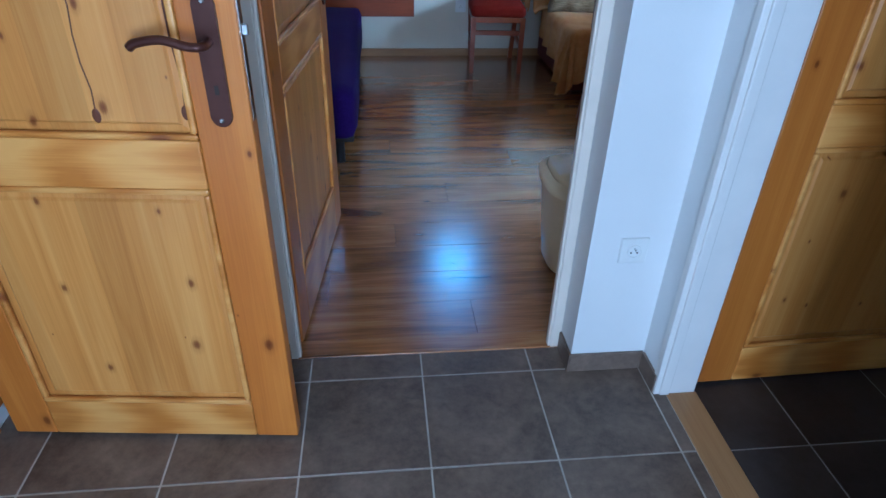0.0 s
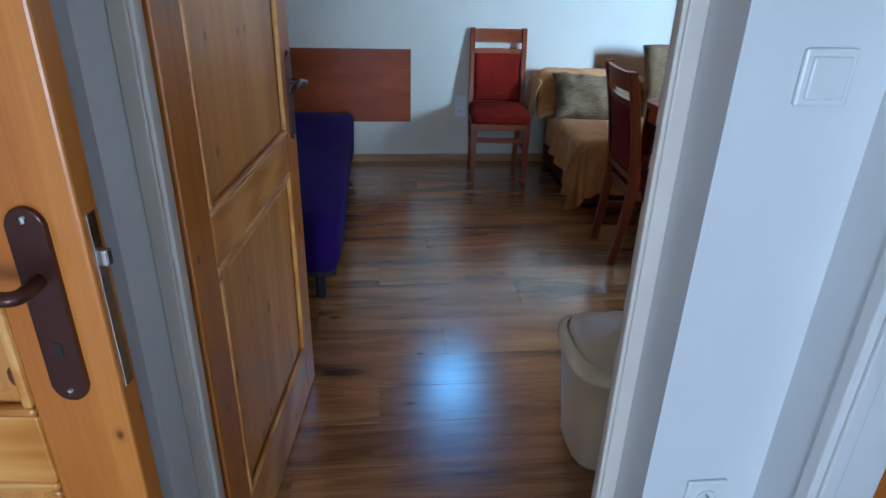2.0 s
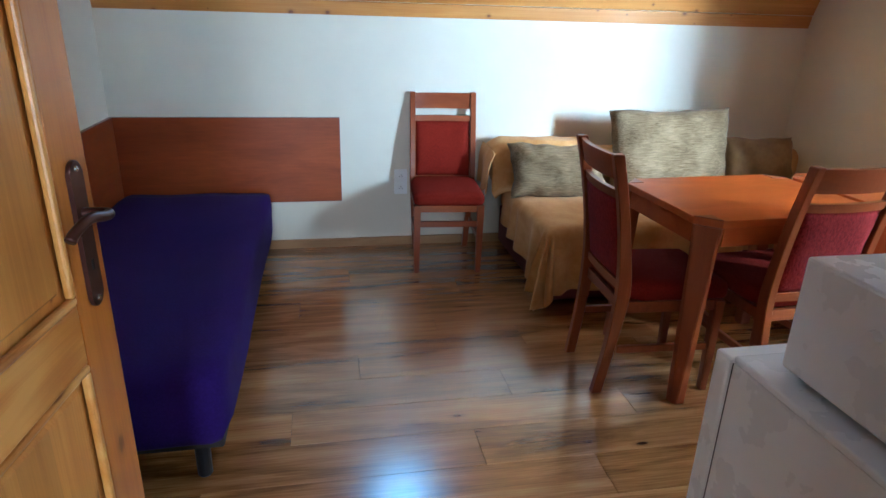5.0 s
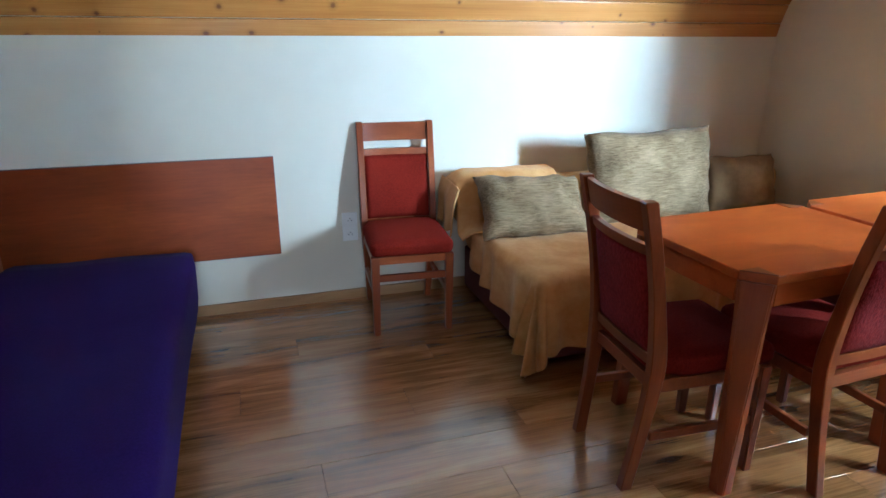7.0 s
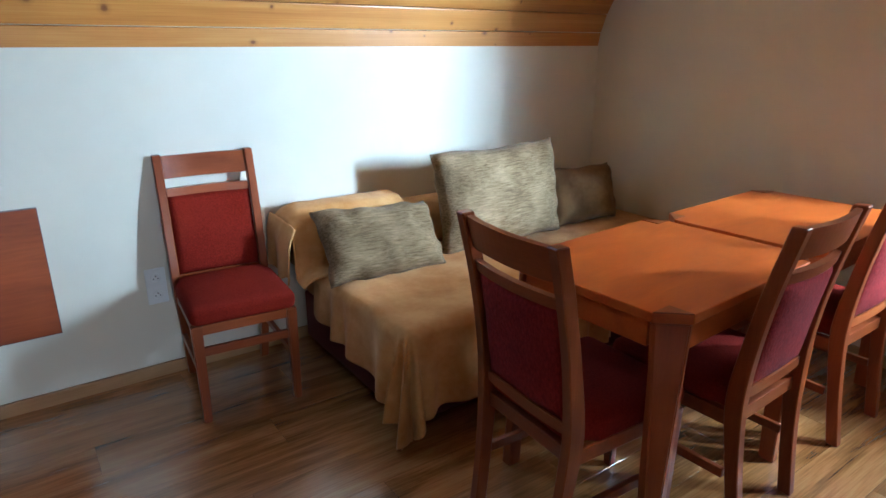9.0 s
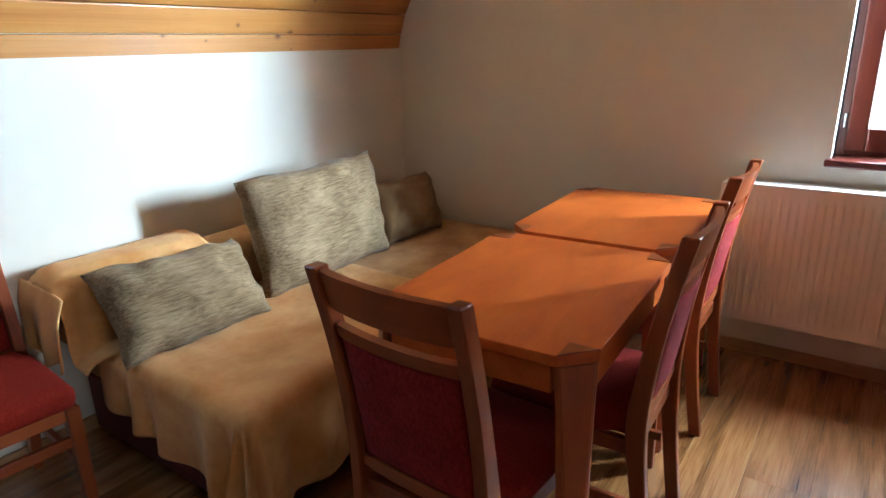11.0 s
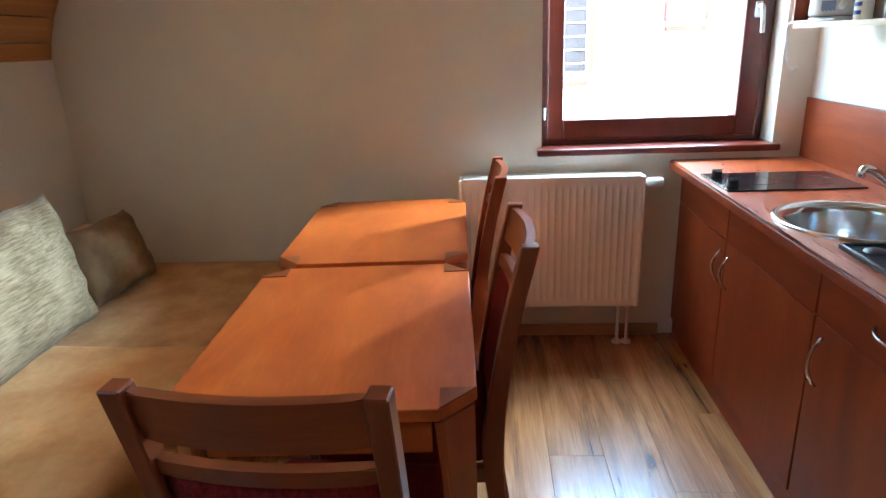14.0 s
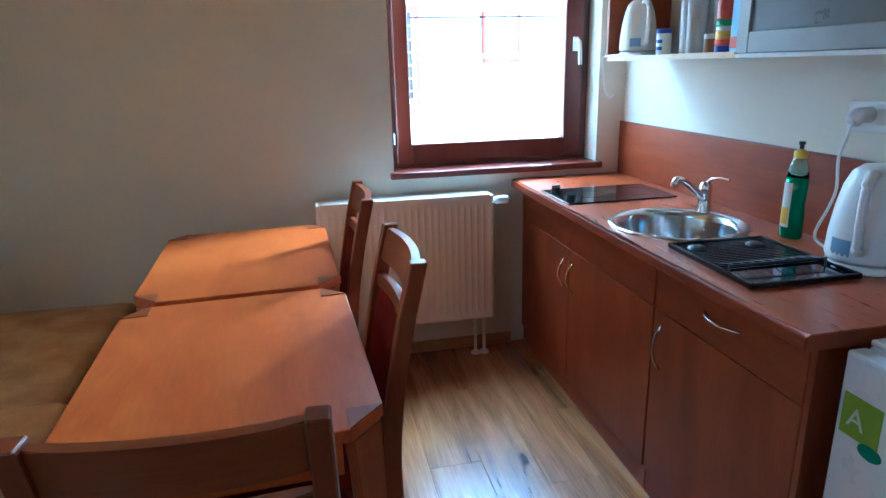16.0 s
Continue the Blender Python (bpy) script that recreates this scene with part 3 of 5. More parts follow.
def pine_door(name, label, m, width=0.80, lift=0.0, low=0.155, height=2.0):
    """Leaf: x across from the hinge, z up, 40 mm thick; three stiles and rails round two framed panels."""
    d = thing(name, label, "door", m)
    tagged(d, kind="structure")
    t = 0.020
    st = 0.112
    z0 = 0.012
    for x0, x1 in ((0, st), (width - st, width)):
        part("stile", box(x0, x1, -t, t, z0, height, bevel=0.004), M_PINE_UP, d)
    za, zb = 0.790 + lift, 0.900 + lift
    rails = ((z0, low), (za, zb), (1.87, height))
    for a, c in rails:
        part("rail", box(st + 0.001, width - st - 0.001, -t, t, a, c, bevel=0.004), M_PINE_RAIL, d)
    for (a, c) in ((low, za), (zb, 1.87)):
        x0, x1 = st + 0.001, width - st - 0.001
        # raised field with a chamfered margin
        p = bmesh.new()
        for s in (-1, 1):
            lo = [(x0, a), (x1, a), (x1, c), (x0, c)]
            q = 0.030
            mid = [(x0 + q, a + q), (x1 - q, a + q), (x1 - q, c - q), (x0 + q, c - q)]
            v0 = [p.verts.new((x, s * 0.004, z)) for x, z in lo]
            v1 = [p.verts.new((x, s * 0.0075, z)) for x, z in mid]
            v2 = [p.verts.new((x + (0.006 if x < width / 2 else -0.006), s * 0.0125, z + (0.006 if z < (a + c) / 2 else -0.006))) for x, z in mid]
            for u, w in ((v0, v1), (v1, v2)):
                for i in range(4):
                    p.faces.new((u[i], u[(i + 1) % 4], w[(i + 1) % 4], w[i]))
            p.faces.new(v2)
        part("panel", p, M_PINE_PANEL, d, "panel of glued knotty pine strips")
        # moulding strips round the field
        for s in (-1, 1):
            g = bmesh.new()
            for bx in ((x0, x1, a, a + 0.014), (x0, x1, c - 0.014, c), (x0, x0 + 0.014, a + 0.014, c - 0.014), (x1 - 0.014, x1, a + 0.014, c - 0.014)):
                add_box(g, bx[0], bx[1], min(s * 0.008, s * 0.0225), max(s * 0.008, s * 0.0225), bx[2], bx[3], 0.005)
            part("moulding", g, M_PINE_RAIL, d)
    xl = width - 0.056
    for s in (-1, 1):
        lever_set(d, xl, 1.038, s, -1)
    lk = part("lock", box(width - 0.001, width + 0.0015, -0.009, 0.009, 0.92, 1.15, bevel=0.0006), M_STEEL, d, "steel lock face plate")
    part("latch", box(width, width + 0.012, -0.006, 0.006, 1.085, 1.105, bevel=0.002), M_STEEL, lk)
    return d


d1 = pine_door("door_1", "knotty pine panel door standing open in the hall", pose(-0.902, 1.667, 0, 0, 0, -5.4), 0.77, lift=-0.022, low=0.132)
for x, za_, zb_ in ((0.640, 0.935, 1.80), (0.462, 0.925, 1.55), (0.648, 0.175, 0.715)):
    g = bmesh.new()
    add_tube(g, [(x + 0.004 * math.sin(k * 1.9), -0.0125, za_ + (zb_ - za_) * k / 12) for k in range(13)], 0.0016, 6)
    if za_ > 0.9:
        add_lathe(g, [(0.0, 0.0012), (0.009, 0.001), (0.011, 0.0)], 14, Matrix.Translation((x, -0.0125, za_)) @ Matrix.Rotation(math.pi / 2, 4, "X") @ Matrix.Diagonal((0.8, 1.4, 1, 1)))
    part("resin_crack", g, M_KNOT, d1, "dark resin crack ending in a knot")
pine_door("door_2", "knotty pine panel door opened into the room", pose(-0.178, 1.972, 0, 0, 0, 84.1), 0.855, lift=0.04, low=0.20)
pine_door("door_3", "knotty pine panel door opened into the tiled side room", pose(1.070, 1.712, 0, 0, 0, 1.6), 0.80, low=0.142)

# hall switch and socket
def wall_plate(name, label, category, m, kind_):
    o = thing(name, label, category, m)
    part("plate", box(-0.041, 0.041, -0.009, 0.0, -0.041, 0.041, bevel=0.004), M_WHITE, o)
    if kind_ == "switch":
        part("rocker", box(-0.030, 0.030, -0.014, -0.006, -0.030, 0.030, bevel=0.003), M_WHITE, o)
    else:
        b = bmesh.new()
        add_lathe(b, [(0.021, 0.0), (0.0205, 0.006), (0.018, 0.006), (0.0175, 0.0015), (0.0, 0.0015)], 28, Matrix.Translation((0, -0.008, 0)) @ Matrix.Rotation(math.pi / 2, 4, "X"))
        part("well", b, M_WHITE, o)
        for x in (-0.009, 0.009):
            b = bmesh.new()
            add_lathe(b, [(0.0026, 0.0), (0.0026, 0.002), (0.0, 0.002)], 10, Matrix.Translation((x, -0.0090, -0.004)) @ Matrix.Rotation(math.pi / 2, 4, "X"))
            part("hole", b, M_DARK, o)
        b = bmesh.new()
        add_lathe(b, [(0.0028, 0.0), (0.0028, 0.010), (0.0, 0.011)], 10, Matrix.Translation((0, -0.0090, 0.009)) @ Matrix.Rotation(math.pi / 2, 4, "X"))
        part("earth_pin", b, M_STEEL, o)
    return o


wall_plate("light_switch", "square white rocker light switch on the wall", "switch", pose(0.823, 1.79, 1.268), "switch")
wall_plate("wall_socket", "white wall socket with earth pin", "socket", pose(0.815, 1.79, 0.449), "socket")
wall_plate("wall_socket", "white double wall socket above the skirting, upper half", "socket", pose(0.775, 5.48, 0.452), "socket")
wall_plate("wall_socket", "white double wall socket above the skirting, lower half", "socket", pose(0.775, 5.48, 0.376), "socket")


# ---- window ----
w1 = thing("window_1", "mahogany-stained tilt window with white handle", "window")
tagged(w1, kind="structure")
wf = part("window_frame", box(3.555, 3.625, 2.287, 2.322, 0.90, 2.10, bevel=0.003), M_MAHOGANY, w1)
for a in ((3.555, 3.625, 3.248, 3.283, 0.90, 2.10), (3.555, 3.625, 2.322, 3.248, 0.90, 0.945), (3.555, 3.625, 2.322, 3.248, 2.06, 2.10)):
    part("window_frame", box(*a, bevel=0.003), M_MAHOGANY, w1)
sash = part("sash", box(3.535, 3.60, 2.324, 2.414, 0.936, 2.072, bevel=0.006), M_MAHOGANY, w1)
for a in ((3.535, 3.60, 3.180, 3.252, 0.936, 2.072), (3.5355, 3.5995, 2.414, 3.180, 0.936, 1.027), (3.5355, 3.5995, 2.414, 3.180, 1.985, 2.072)):
    part("sash", box(*a, bevel=0.006), M_MAHOGANY, w1)
gl = part("pane", box(3.575, 3.581, 2.40, 3.19, 1.015, 1.995), M_GLASS, w1)
gl.visible_shadow = False
part("screen_bar", box(3.640, 3.650, 2.29, 3.28, 1.598, 1.606), M_DARK, w1, "thin dark bar across the pane")
hb = bmesh.new()
add_box(hb, 3.524, 3.537, 2.351, 2.379, 1.435, 1.50, 0.004)
hd = part("handle", hb, M_WHITE, w1, "white window handle")
hb = bmesh.new()
add_tube(hb, curve_pts([(3.526, 2.365, 1.482), (3.500, 2.365, 1.482), (3.488, 2.364, 1.468), (3.486, 2.361, 1.42), (3.490, 2.357, 1.372)], 6), 0.0095, 12, 0.8)
part("lever", hb, M_WHITE, hd, smooth=True)
hb = bmesh.new()
add_lathe(hb, [(0.006, 0.0), (0.0065, 0.055), (0.0, 0.056)], 12, Matrix.Translation((3.530, 3.262, 1.03)))
part("hinge", hb, M_STEEL, w1, "steel hinge sleeve")
part("window_sill", box(3.395, 3.56, 2.262, 3.305, 0.885, 0.915, bevel=0.006), M_MAHOGANY, w1, "glossy mahogany inner sill")


# ---- neighbouring house and ground ----
solid("ground", box(-60, 90, -60, 60, -3.3, -3.0), M_GROUND, "grey paved yard", "ground", "structure")
nh = thing("neighbour_house", "sunlit cream rendered house with salmon window trims", "house")
fac_wins = [(2.24, 2.86, 0.90, 2.05), (0.80, 1.25, 1.53, 2.02), (-2.2, -1.3, 0.90, 2.05), (5.2, 6.1, 0.90, 2.05)]
part("wall", box(9.12, 15.0, -6.0, 10.0, -3.0, 5.0), M_FACADE, nh)
b = bmesh.new()
add_prism(b, [(8.6, 4.8), (15.6, 4.8), (15.6, 5.0), (12.1, 7.6), (8.6, 5.0)], -6.5, 10.5, 0.0, Matrix(((1, 0, 0, 0), (0, 0, 1, 0), (0, 1, 0, 0), (0, 0, 0, 1))))
part("roof", b, M_ROOF, nh)
for n_, (y0, y1, z0, z1) in enumerate(fac_wins):
    # second window's pane is painted pale to stand for overexposed glare
    pale_pane = n_ == 1
    wo = part("window", box(9.06, 9.125, y0, y1, z0, z1), M_WHITE_WOOD if pale_pane else M_PANE, nh, "window with its pane painted pale, as in glare" if pale_pane else "")
    g = bmesh.new()
    if not pale_pane:
        for k in range(1, 7):
            zz = z0 + (z1 - z0) * k / 7
            add_box(g, 9.03, 9.062, y0, y1, zz - 0.008, zz + 0.008)
        for k in range(0, 3):
            yy = y0 + (y1 - y0) * k / 2
            add_box(g, 9.035, 9.058, yy - 0.018, yy + 0.018, z0, z1)
        add_box(g, 9.02, 9.06, y0, y1, z0, z0 + 0.06)
        part("glazing_bars", g, M_WHITE_WOOD, wo)
        g = bmesh.new()
    tw = 0.035 if pale_pane else 0.085
    add_box(g, 9.04, 9.13, y0 - tw, y0, z0, z1 + tw)
    add_box(g, 9.04, 9.13, y1, y1 + tw, z0, z1 + tw)
    add_box(g, 9.04, 9.13, y0, y1, z1, z1 + tw)
    part("trim", g, M_TRIM, wo)
    part("sill", box(9.05, 9.13, y0 - 0.02, y1 + 0.02, z0 - 0.12, z0 - 0.06), M_TRIM, wo)


# ---- bed with its wall panels ----
hp = thing("headboard_panel", "cherry laminate panel fixed to the wall behind the bed", "headboard")
part("board", box(X_LEFT + 0.022, 0.406, 5.459, 5.479, 0.306, 0.811, bevel=0.001), M_CHERRY_X, hp)
for a in ((X_LEFT + 0.022, 0.406, 0.3035, 0.306), (X_LEFT + 0.022, 0.406, 0.811, 0.8135), (0.406, 0.4085, 0.3035, 0.8135)):
    part("edge_band", box(a[0], a[1], 5.4585, 5.479, a[2], a[3]), M_MAHOGANY, hp, "dark edge band")
hp = thing("side_panel", "cherry laminate panel on the wall beside the bed", "headboard")
part("board", box(X_LEFT + 0.001, X_LEFT + 0.020, 3.45, 5.478, 0.306, 0.811, bevel=0.001), M_CHERRY_Y, hp)
part("edge_band", box(X_LEFT + 0.001, X_LEFT + 0.0205, 3.45, 5.478, 0.811, 0.8135), M_MAHOGANY, hp, "dark edge band")

bed = thing("bed", "single bed with violet stretch cover on dark legs", "bed", pose(-0.415, 4.385, 0))
BW, BL = 0.83, 2.06


def rounded_slab(w, l, z0, z1, r, nu=36, nv=60, sag=0.0, wob=0.0, power=4.0):
    """A closed cushion: flat faces, soft edges, uneven skin."""
    bm = bmesh.new()
    bmesh.ops.create_cube(bm, size=2)
    bmesh.ops.subdivide_edges(bm, edges=bm.edges, cuts=14, use_grid_fill=True)
    h = (z1 - z0) / 2
    for v in bm.verts:
        c = Vector(v.co)
        hx, hy = w / 2, l / 2
        p = Vector((c.x * hx, c.y * hy, c.z * h))
        q = Vector((max(-hx + r, min(hx - r, p.x)), max(-hy + r, min(hy - r, p.y)), max(-h + r, min(h - r, p.z))))
        d = p - q
        if d.length > 1e-6:
            p = q + d.normalized() * min(r, d.length if sum(abs(k) > 1e-6 for k in d) == 1 else r)
        e = (1 - (p.x / hx) ** 2) * (1 - (p.y / hy) ** 2)
        p.z += sag * e * (1 if c.z > 0 else 0)
        p += Vector((noise.noise(p * 3.1), noise.noise(p * 3.1 + Vector((9, 0, 0))), noise.noise(p * 3.1 + Vector((0, 9, 0))))) * wob
        v.co = p + Vector((0, 0, (z0 + z1) / 2))
    return bm


part("mattress", rounded_slab(BW, BL, 0.13, 0.400, 0.055, sag=-0.006, wob=0.010), M_PURPLE, bed, "violet fitted cover, slightly creased", smooth=True)
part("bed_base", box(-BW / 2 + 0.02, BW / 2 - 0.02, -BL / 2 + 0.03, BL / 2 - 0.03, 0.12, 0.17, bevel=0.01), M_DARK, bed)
for x in (-BW / 2 + 0.06, BW / 2 - 0.095):
    for y in (-BL / 2 + 0.07, BL / 2 - 0.07):
        g = bmesh.new()
        add_lathe(g, [(0.0, 0.0), (0.020, 0.0), (0.023, 0.004), (0.024, 0.15)], 18, Matrix.Translation((x, y, 0)))
        part("leg", g, M_BLACK, bed)


# ---- chairs ----
def chair():
    """Front towards -y, back towards +y, on its own middle."""
    c = thing("dining_chair", "reddish-brown wooden dining chair with red upholstered seat and back", "chair", group="dining chairs")
    W, F, B = 0.200, -0.215, 0.215
    # rear posts: splayed foot, straight at the seat, leaning back above
    spine = curve_pts([(0, B + 0.035, 0.0), (0, B + 0.006, 0.22), (0, B - 0.012, 0.44), (0, B + 0.005, 0.62), (0, B + 0.036, 0.80), (0, B + 0.075, 0.967)], 5)

    def back_y(z):
        for a, q in zip(spine, spine[1:]):
            if a.z <= z <= q.z:
                return a.y + (q.y - a.y) * (z - a.z) / max(1e-6, q.z - a.z)
        return spine[-1].y

    for s in (-1, 1):
        g = bmesh.new()
        rings = []
        for p in spine:
            dpt = 0.020 + 0.006 * math.exp(-((p.z - 0.44) / 0.15) ** 2)
            xc = s * (W - 0.018 - 0.022 * max(0, 0.44 - p.z) / 0.44)
            rings.append([g.verts.new((xc + ex * 0.0165, p.y + ey * dpt, p.z)) for ex, ey in ((-1, -1), (1, -1), (1, 1), (-1, 1))])
        for a, q in zip(rings, rings[1:]):
            for k in range(4):
                g.faces.new((a[k], a[(k + 1) % 4], q[(k + 1) % 4], q[k]))
        g.faces.new(rings[0][::-1])
        g.faces.new(rings[-1])
        bmesh.ops.bevel(g, geom=[e for e in g.edges], offset=0.003, segments=1, affect="EDGES")
        part("rear_post", g, M_CHAIR, c)
        g = bmesh.new()
        x = s * (W - 0.022)
        t = bmesh.new()
        bmesh.ops.create_cube(t, size=1)
        for v in t.verts:
            k = 0.040 if v.co.z > 0 else 0.030
            v.co = Vector((x + v.co.x * k, F + 0.022 + v.co.y * k, 0.0 if v.co.z < 0 else 0.405))
        bmesh.ops.bevel(t, geom=t.edges, offset=0.004, segments=2, affect="EDGES")
        join(g, t)
        part("front_leg", g, M_CHAIR, c)
        part("side_stretcher", box(x - 0.009, x + 0.009, F + 0.04, B - 0.02, 0.185, 0.215, bevel=0.003), M_CHAIR_X, c)
        part("side_apron", box(x - 0.011, x + 0.011, F + 0.042, B - 0.03, 0.360, 0.404, bevel=0.002), M_CHAIR_X, c)
    part("front_stretcher", box(-W + 0.040, W - 0.040, F + 0.012, F + 0.032, 0.278, 0.312, bevel=0.003), M_CHAIR_X, c)
    part("front_apron", box(-W + 0.042, W - 0.042, F + 0.010, F + 0.034, 0.366, 0.404, bevel=0.002), M_CHAIR_X, c)
    part("rear_apron", box(-W + 0.036, W - 0.036, B - 0.032, B - 0.008, 0.360, 0.404, bevel=0.002), M_CHAIR_X, c)

    def curved_rail(z0, z1, depth, bow, half, bulge=0.0, seg=14):
        g = bmesh.new()
        rows = []
        for i in range(seg + 1):
            u = -1 + 2 * i / seg
            ring = []
            for z, off in ((z0, -1), (z1, -1), (z1, 1), (z0, 1)):
                y = back_y(z) + bow * (1 - u * u) + off * depth
                ring.append(g.verts.new((u * half, y, z)))
            rows.append(ring)
        for a, q in zip(rows, rows[1:]):
            for k in range(4):
                g.faces.new((a[k], q[k], q[(k + 1) % 4], a[(k + 1) % 4]))
        g.faces.new(rows[0])
        g.faces.new(rows[-1][::-1])
        long_edges = [e for e in g.edges if abs(e.verts[0].co.x - e.verts[1].co.x) > 1e-4]
        bmesh.ops.bevel(g, geom=long_edges, offset=0.003, segments=2, affect="EDGES")
        return g

    half = W - 0.036
    part("top_rail", curved_rail(0.872, 0.960, 0.0105, 0.020, half), M_CHAIR_X, c)
    part("slot_rail", curved_rail(0.800, 0.832, 0.0105, 0.018, half), M_CHAIR_X, c)
    part("lower_rail", curved_rail(0.445, 0.478, 0.011, 0.006, half), M_CHAIR_X, c)

    # upholstered back: a cushion panel between the rails, flecked cloth
    g = bmesh.new()
    n, m_ = 12, 14
    sides = []
    for s in (-1, 1):
        vs = []
        for i in range(n + 1):
            row = []
            for j in range(m_ + 1):
                uu, vv = -1 + 2 * i / n, j / m_
                z = 0.478 + 0.322 * vv
                e = max(0.0, (1 - uu ** 6) * (1 - (2 * vv - 1) ** 6))
                row.append(g.verts.new((uu * half, back_y(z) + (0.006 + 0.012 * vv) * (1 - uu * uu) + s * (0.004 + 0.013 * e ** 0.5), z)))
            vs.append(row)
        sides.append(vs)
        for i in range(n):
            for j in range(m_):
                g.faces.new((vs[i][j], vs[i + 1][j], vs[i + 1][j + 1], vs[i][j + 1])).material_index = int(s > 0)
    a, q = sides
    for i in range(n):
        g.faces.new((a[i][0], a[i + 1][0], q[i + 1][0], q[i][0]))
        g.faces.new((a[i][m_], a[i + 1][m_], q[i + 1][m_], q[i][m_]))
    for j in range(m_):
        g.faces.new((a[0][j], a[0][j + 1], q[0][j + 1], q[0][j]))
        g.faces.new((a[n][j], a[n][j + 1], q[n][j + 1], q[n][j]))
    part("backrest", g, (M_RED, M_RED_FLECK), c, "upholstered back panel, plain red before and flecked behind", smooth=True)
    seat = rounded_slab(2 * W - 0.004, 0.425, 0.402, 0.478, 0.030, sag=0.012, wob=0.002)
    for v in seat.verts:
        v.co.y += -0.012
        if v.co.y > 0.12:
            v.co.x *= 0.905
    part("seat", seat, M_RED, c, "red padded seat", smooth=True)
    return c


first = chair()
first.matrix_basis = pose(1.002, 5.165, 0, 0, 0, -4.5)
tagged(first, "reddish-brown wooden chair with red seat standing against the wall")
c2 = copy_thing(first, pose(1.605, 3.835, 0, 0, 0, 87))
tagged(c2, "reddish-brown wooden chair with red back at the table's end")
c3 = copy_thing(first, pose(2.065, 3.735, 0, 0, 0, 182.5))
tagged(c3, "reddish-brown wooden chair with red flecked back, pushed under the table")
c4 = copy_thing(first, pose(2.790, 3.775, 0, 0, 0, 180.5))
tagged(c4, "reddish-brown wooden chair with red flecked back, by the radiator")


# ---- tables ----
def table(m, label):
    tb = thing("dining_table", label, "table", m, "dining tables")
    L, W, C = 0.395, 0.305, 0.072
    oct_ = [(-L + C, -W), (L - C, -W), (L, -W + C), (L, W - C), (L - C, W), (-L + C, W), (-L, W - C), (-L, -W + C)]
    part("tabletop", add_prism(bmesh.new(), oct_, 0.722, 0.750, 0.003), M_TABLE, tb)
    for sx in (-1, 1):
        for sy in (-1, 1):
            tri = [(sx * (L - C), sy * (W - 0.001)), (sx * (L - 0.001), sy * (W - C)), (sx * (L - C), sy * (W - C))]
            part("corner_inlay", add_prism(bmesh.new(), tri if sx * sy > 0 else tri[::-1], 0.7495, 0.7525, 0.0), M_CHAIR_X, tb, "small triangular corner inlay")
            # leg: chamfered outer corner, tapering to the floor
            g = bmesh.new()
            rows = []
            for z, k in ((0.0, 0.050), (0.60, 0.068), (0.721, 0.078)):
                ox, oy = L - 0.005, W - 0.005
                ch = 0.062 * (z / 0.721) ** 1.0 * 0.78 + 0.014
                pts = [(ox - k, oy - k), (ox, oy - k), (ox, oy - ch), (ox - ch, oy), (ox - k, oy)] if ch < k else [(ox - k, oy - k), (ox, oy - k), (ox, oy - k + 0.02), (ox - k + 0.02, oy), (ox - k, oy)]
                rows.append([g.verts.new((sx * x, sy * y, z)) for x, y in pts])
            for a, q in zip(rows, rows[1:]):
                for i in range(5):
                    g.faces.new((a[i], a[(i + 1) % 5], q[(i + 1) % 5], q[i]))
            g.faces.new(rows[0])
            g.faces.new(rows[-1])
            bmesh.ops.bevel(g, geom=g.edges, offset=0.003, segments=2, affect="EDGES")
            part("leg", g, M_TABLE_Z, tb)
    for sy in (-1, 1):
        part("apron", box(-L + 0.088, L - 0.088, min(sy * (W - 0.034), sy * (W - 0.012)), max(sy * (W - 0.034), sy * (W - 0.012)), 0.648, 0.721, bevel=0.002), M_TABLE, tb)
    for sx in (-1, 1):
        part("apron", box(min(sx * (L - 0.034), sx * (L - 0.012)), max(sx * (L - 0.034), sx * (L - 0.012)), -W + 0.088, W - 0.088, 0.648, 0.721, bevel=0.002), M_TABLE, tb)
    return tb


t1 = table(pose(1.985, 3.874, 0, 0, 0, 2.9), "reddish-brown stained dining table with chamfered corners")
t2 = table(pose(2.808, 3.912, 0, 0, 0, 2.6), "reddish-brown stained dining table end to end with another")
# ---- sofa ----
sofa = thing("sofa", "low tan daybed sofa with bolster along the wall", "sofa")
SX0, SX1, SY0 = 1.405, 3.405, 4.455
part("base", box(SX0 + 0.01, SX1 - 0.01, SY0 + 0.03, 5.44, 0.02, 0.26, bevel=0.012), M_SOFA_BASE, sofa, "dark red upholstered base")
s_ = rounded_slab(SX1 - SX0, 5.44 - SY0, 0.25, 0.432, 0.05, sag=0.006, wob=0.006)
bmesh.ops.translate(s_, vec=((SX0 + SX1) / 2, (5.44 + SY0) / 2, 0), verts=s_.verts)
part("seat", s_, M_SEAT, sofa, smooth=True)
s_ = rounded_slab(SX1 - SX0 + 0.095, 0.235, 0.40, 0.660, 0.10, wob=0.006)
bmesh.ops.translate(s_, vec=((SX0 + SX1 - 0.095) / 2, 5.337, 0), verts=s_.verts)
part("backrest", s_, M_SEAT, sofa, "tan bolster back", smooth=True)
for x in (SX0 + 0.08, SX1 - 0.08):
    for y in (SY0 + 0.10, 5.36):
        part("foot", box(x - 0.03, x + 0.03, y - 0.03, y + 0.03, 0.0, 0.055, bevel=0.004), M_BLACK, sofa)


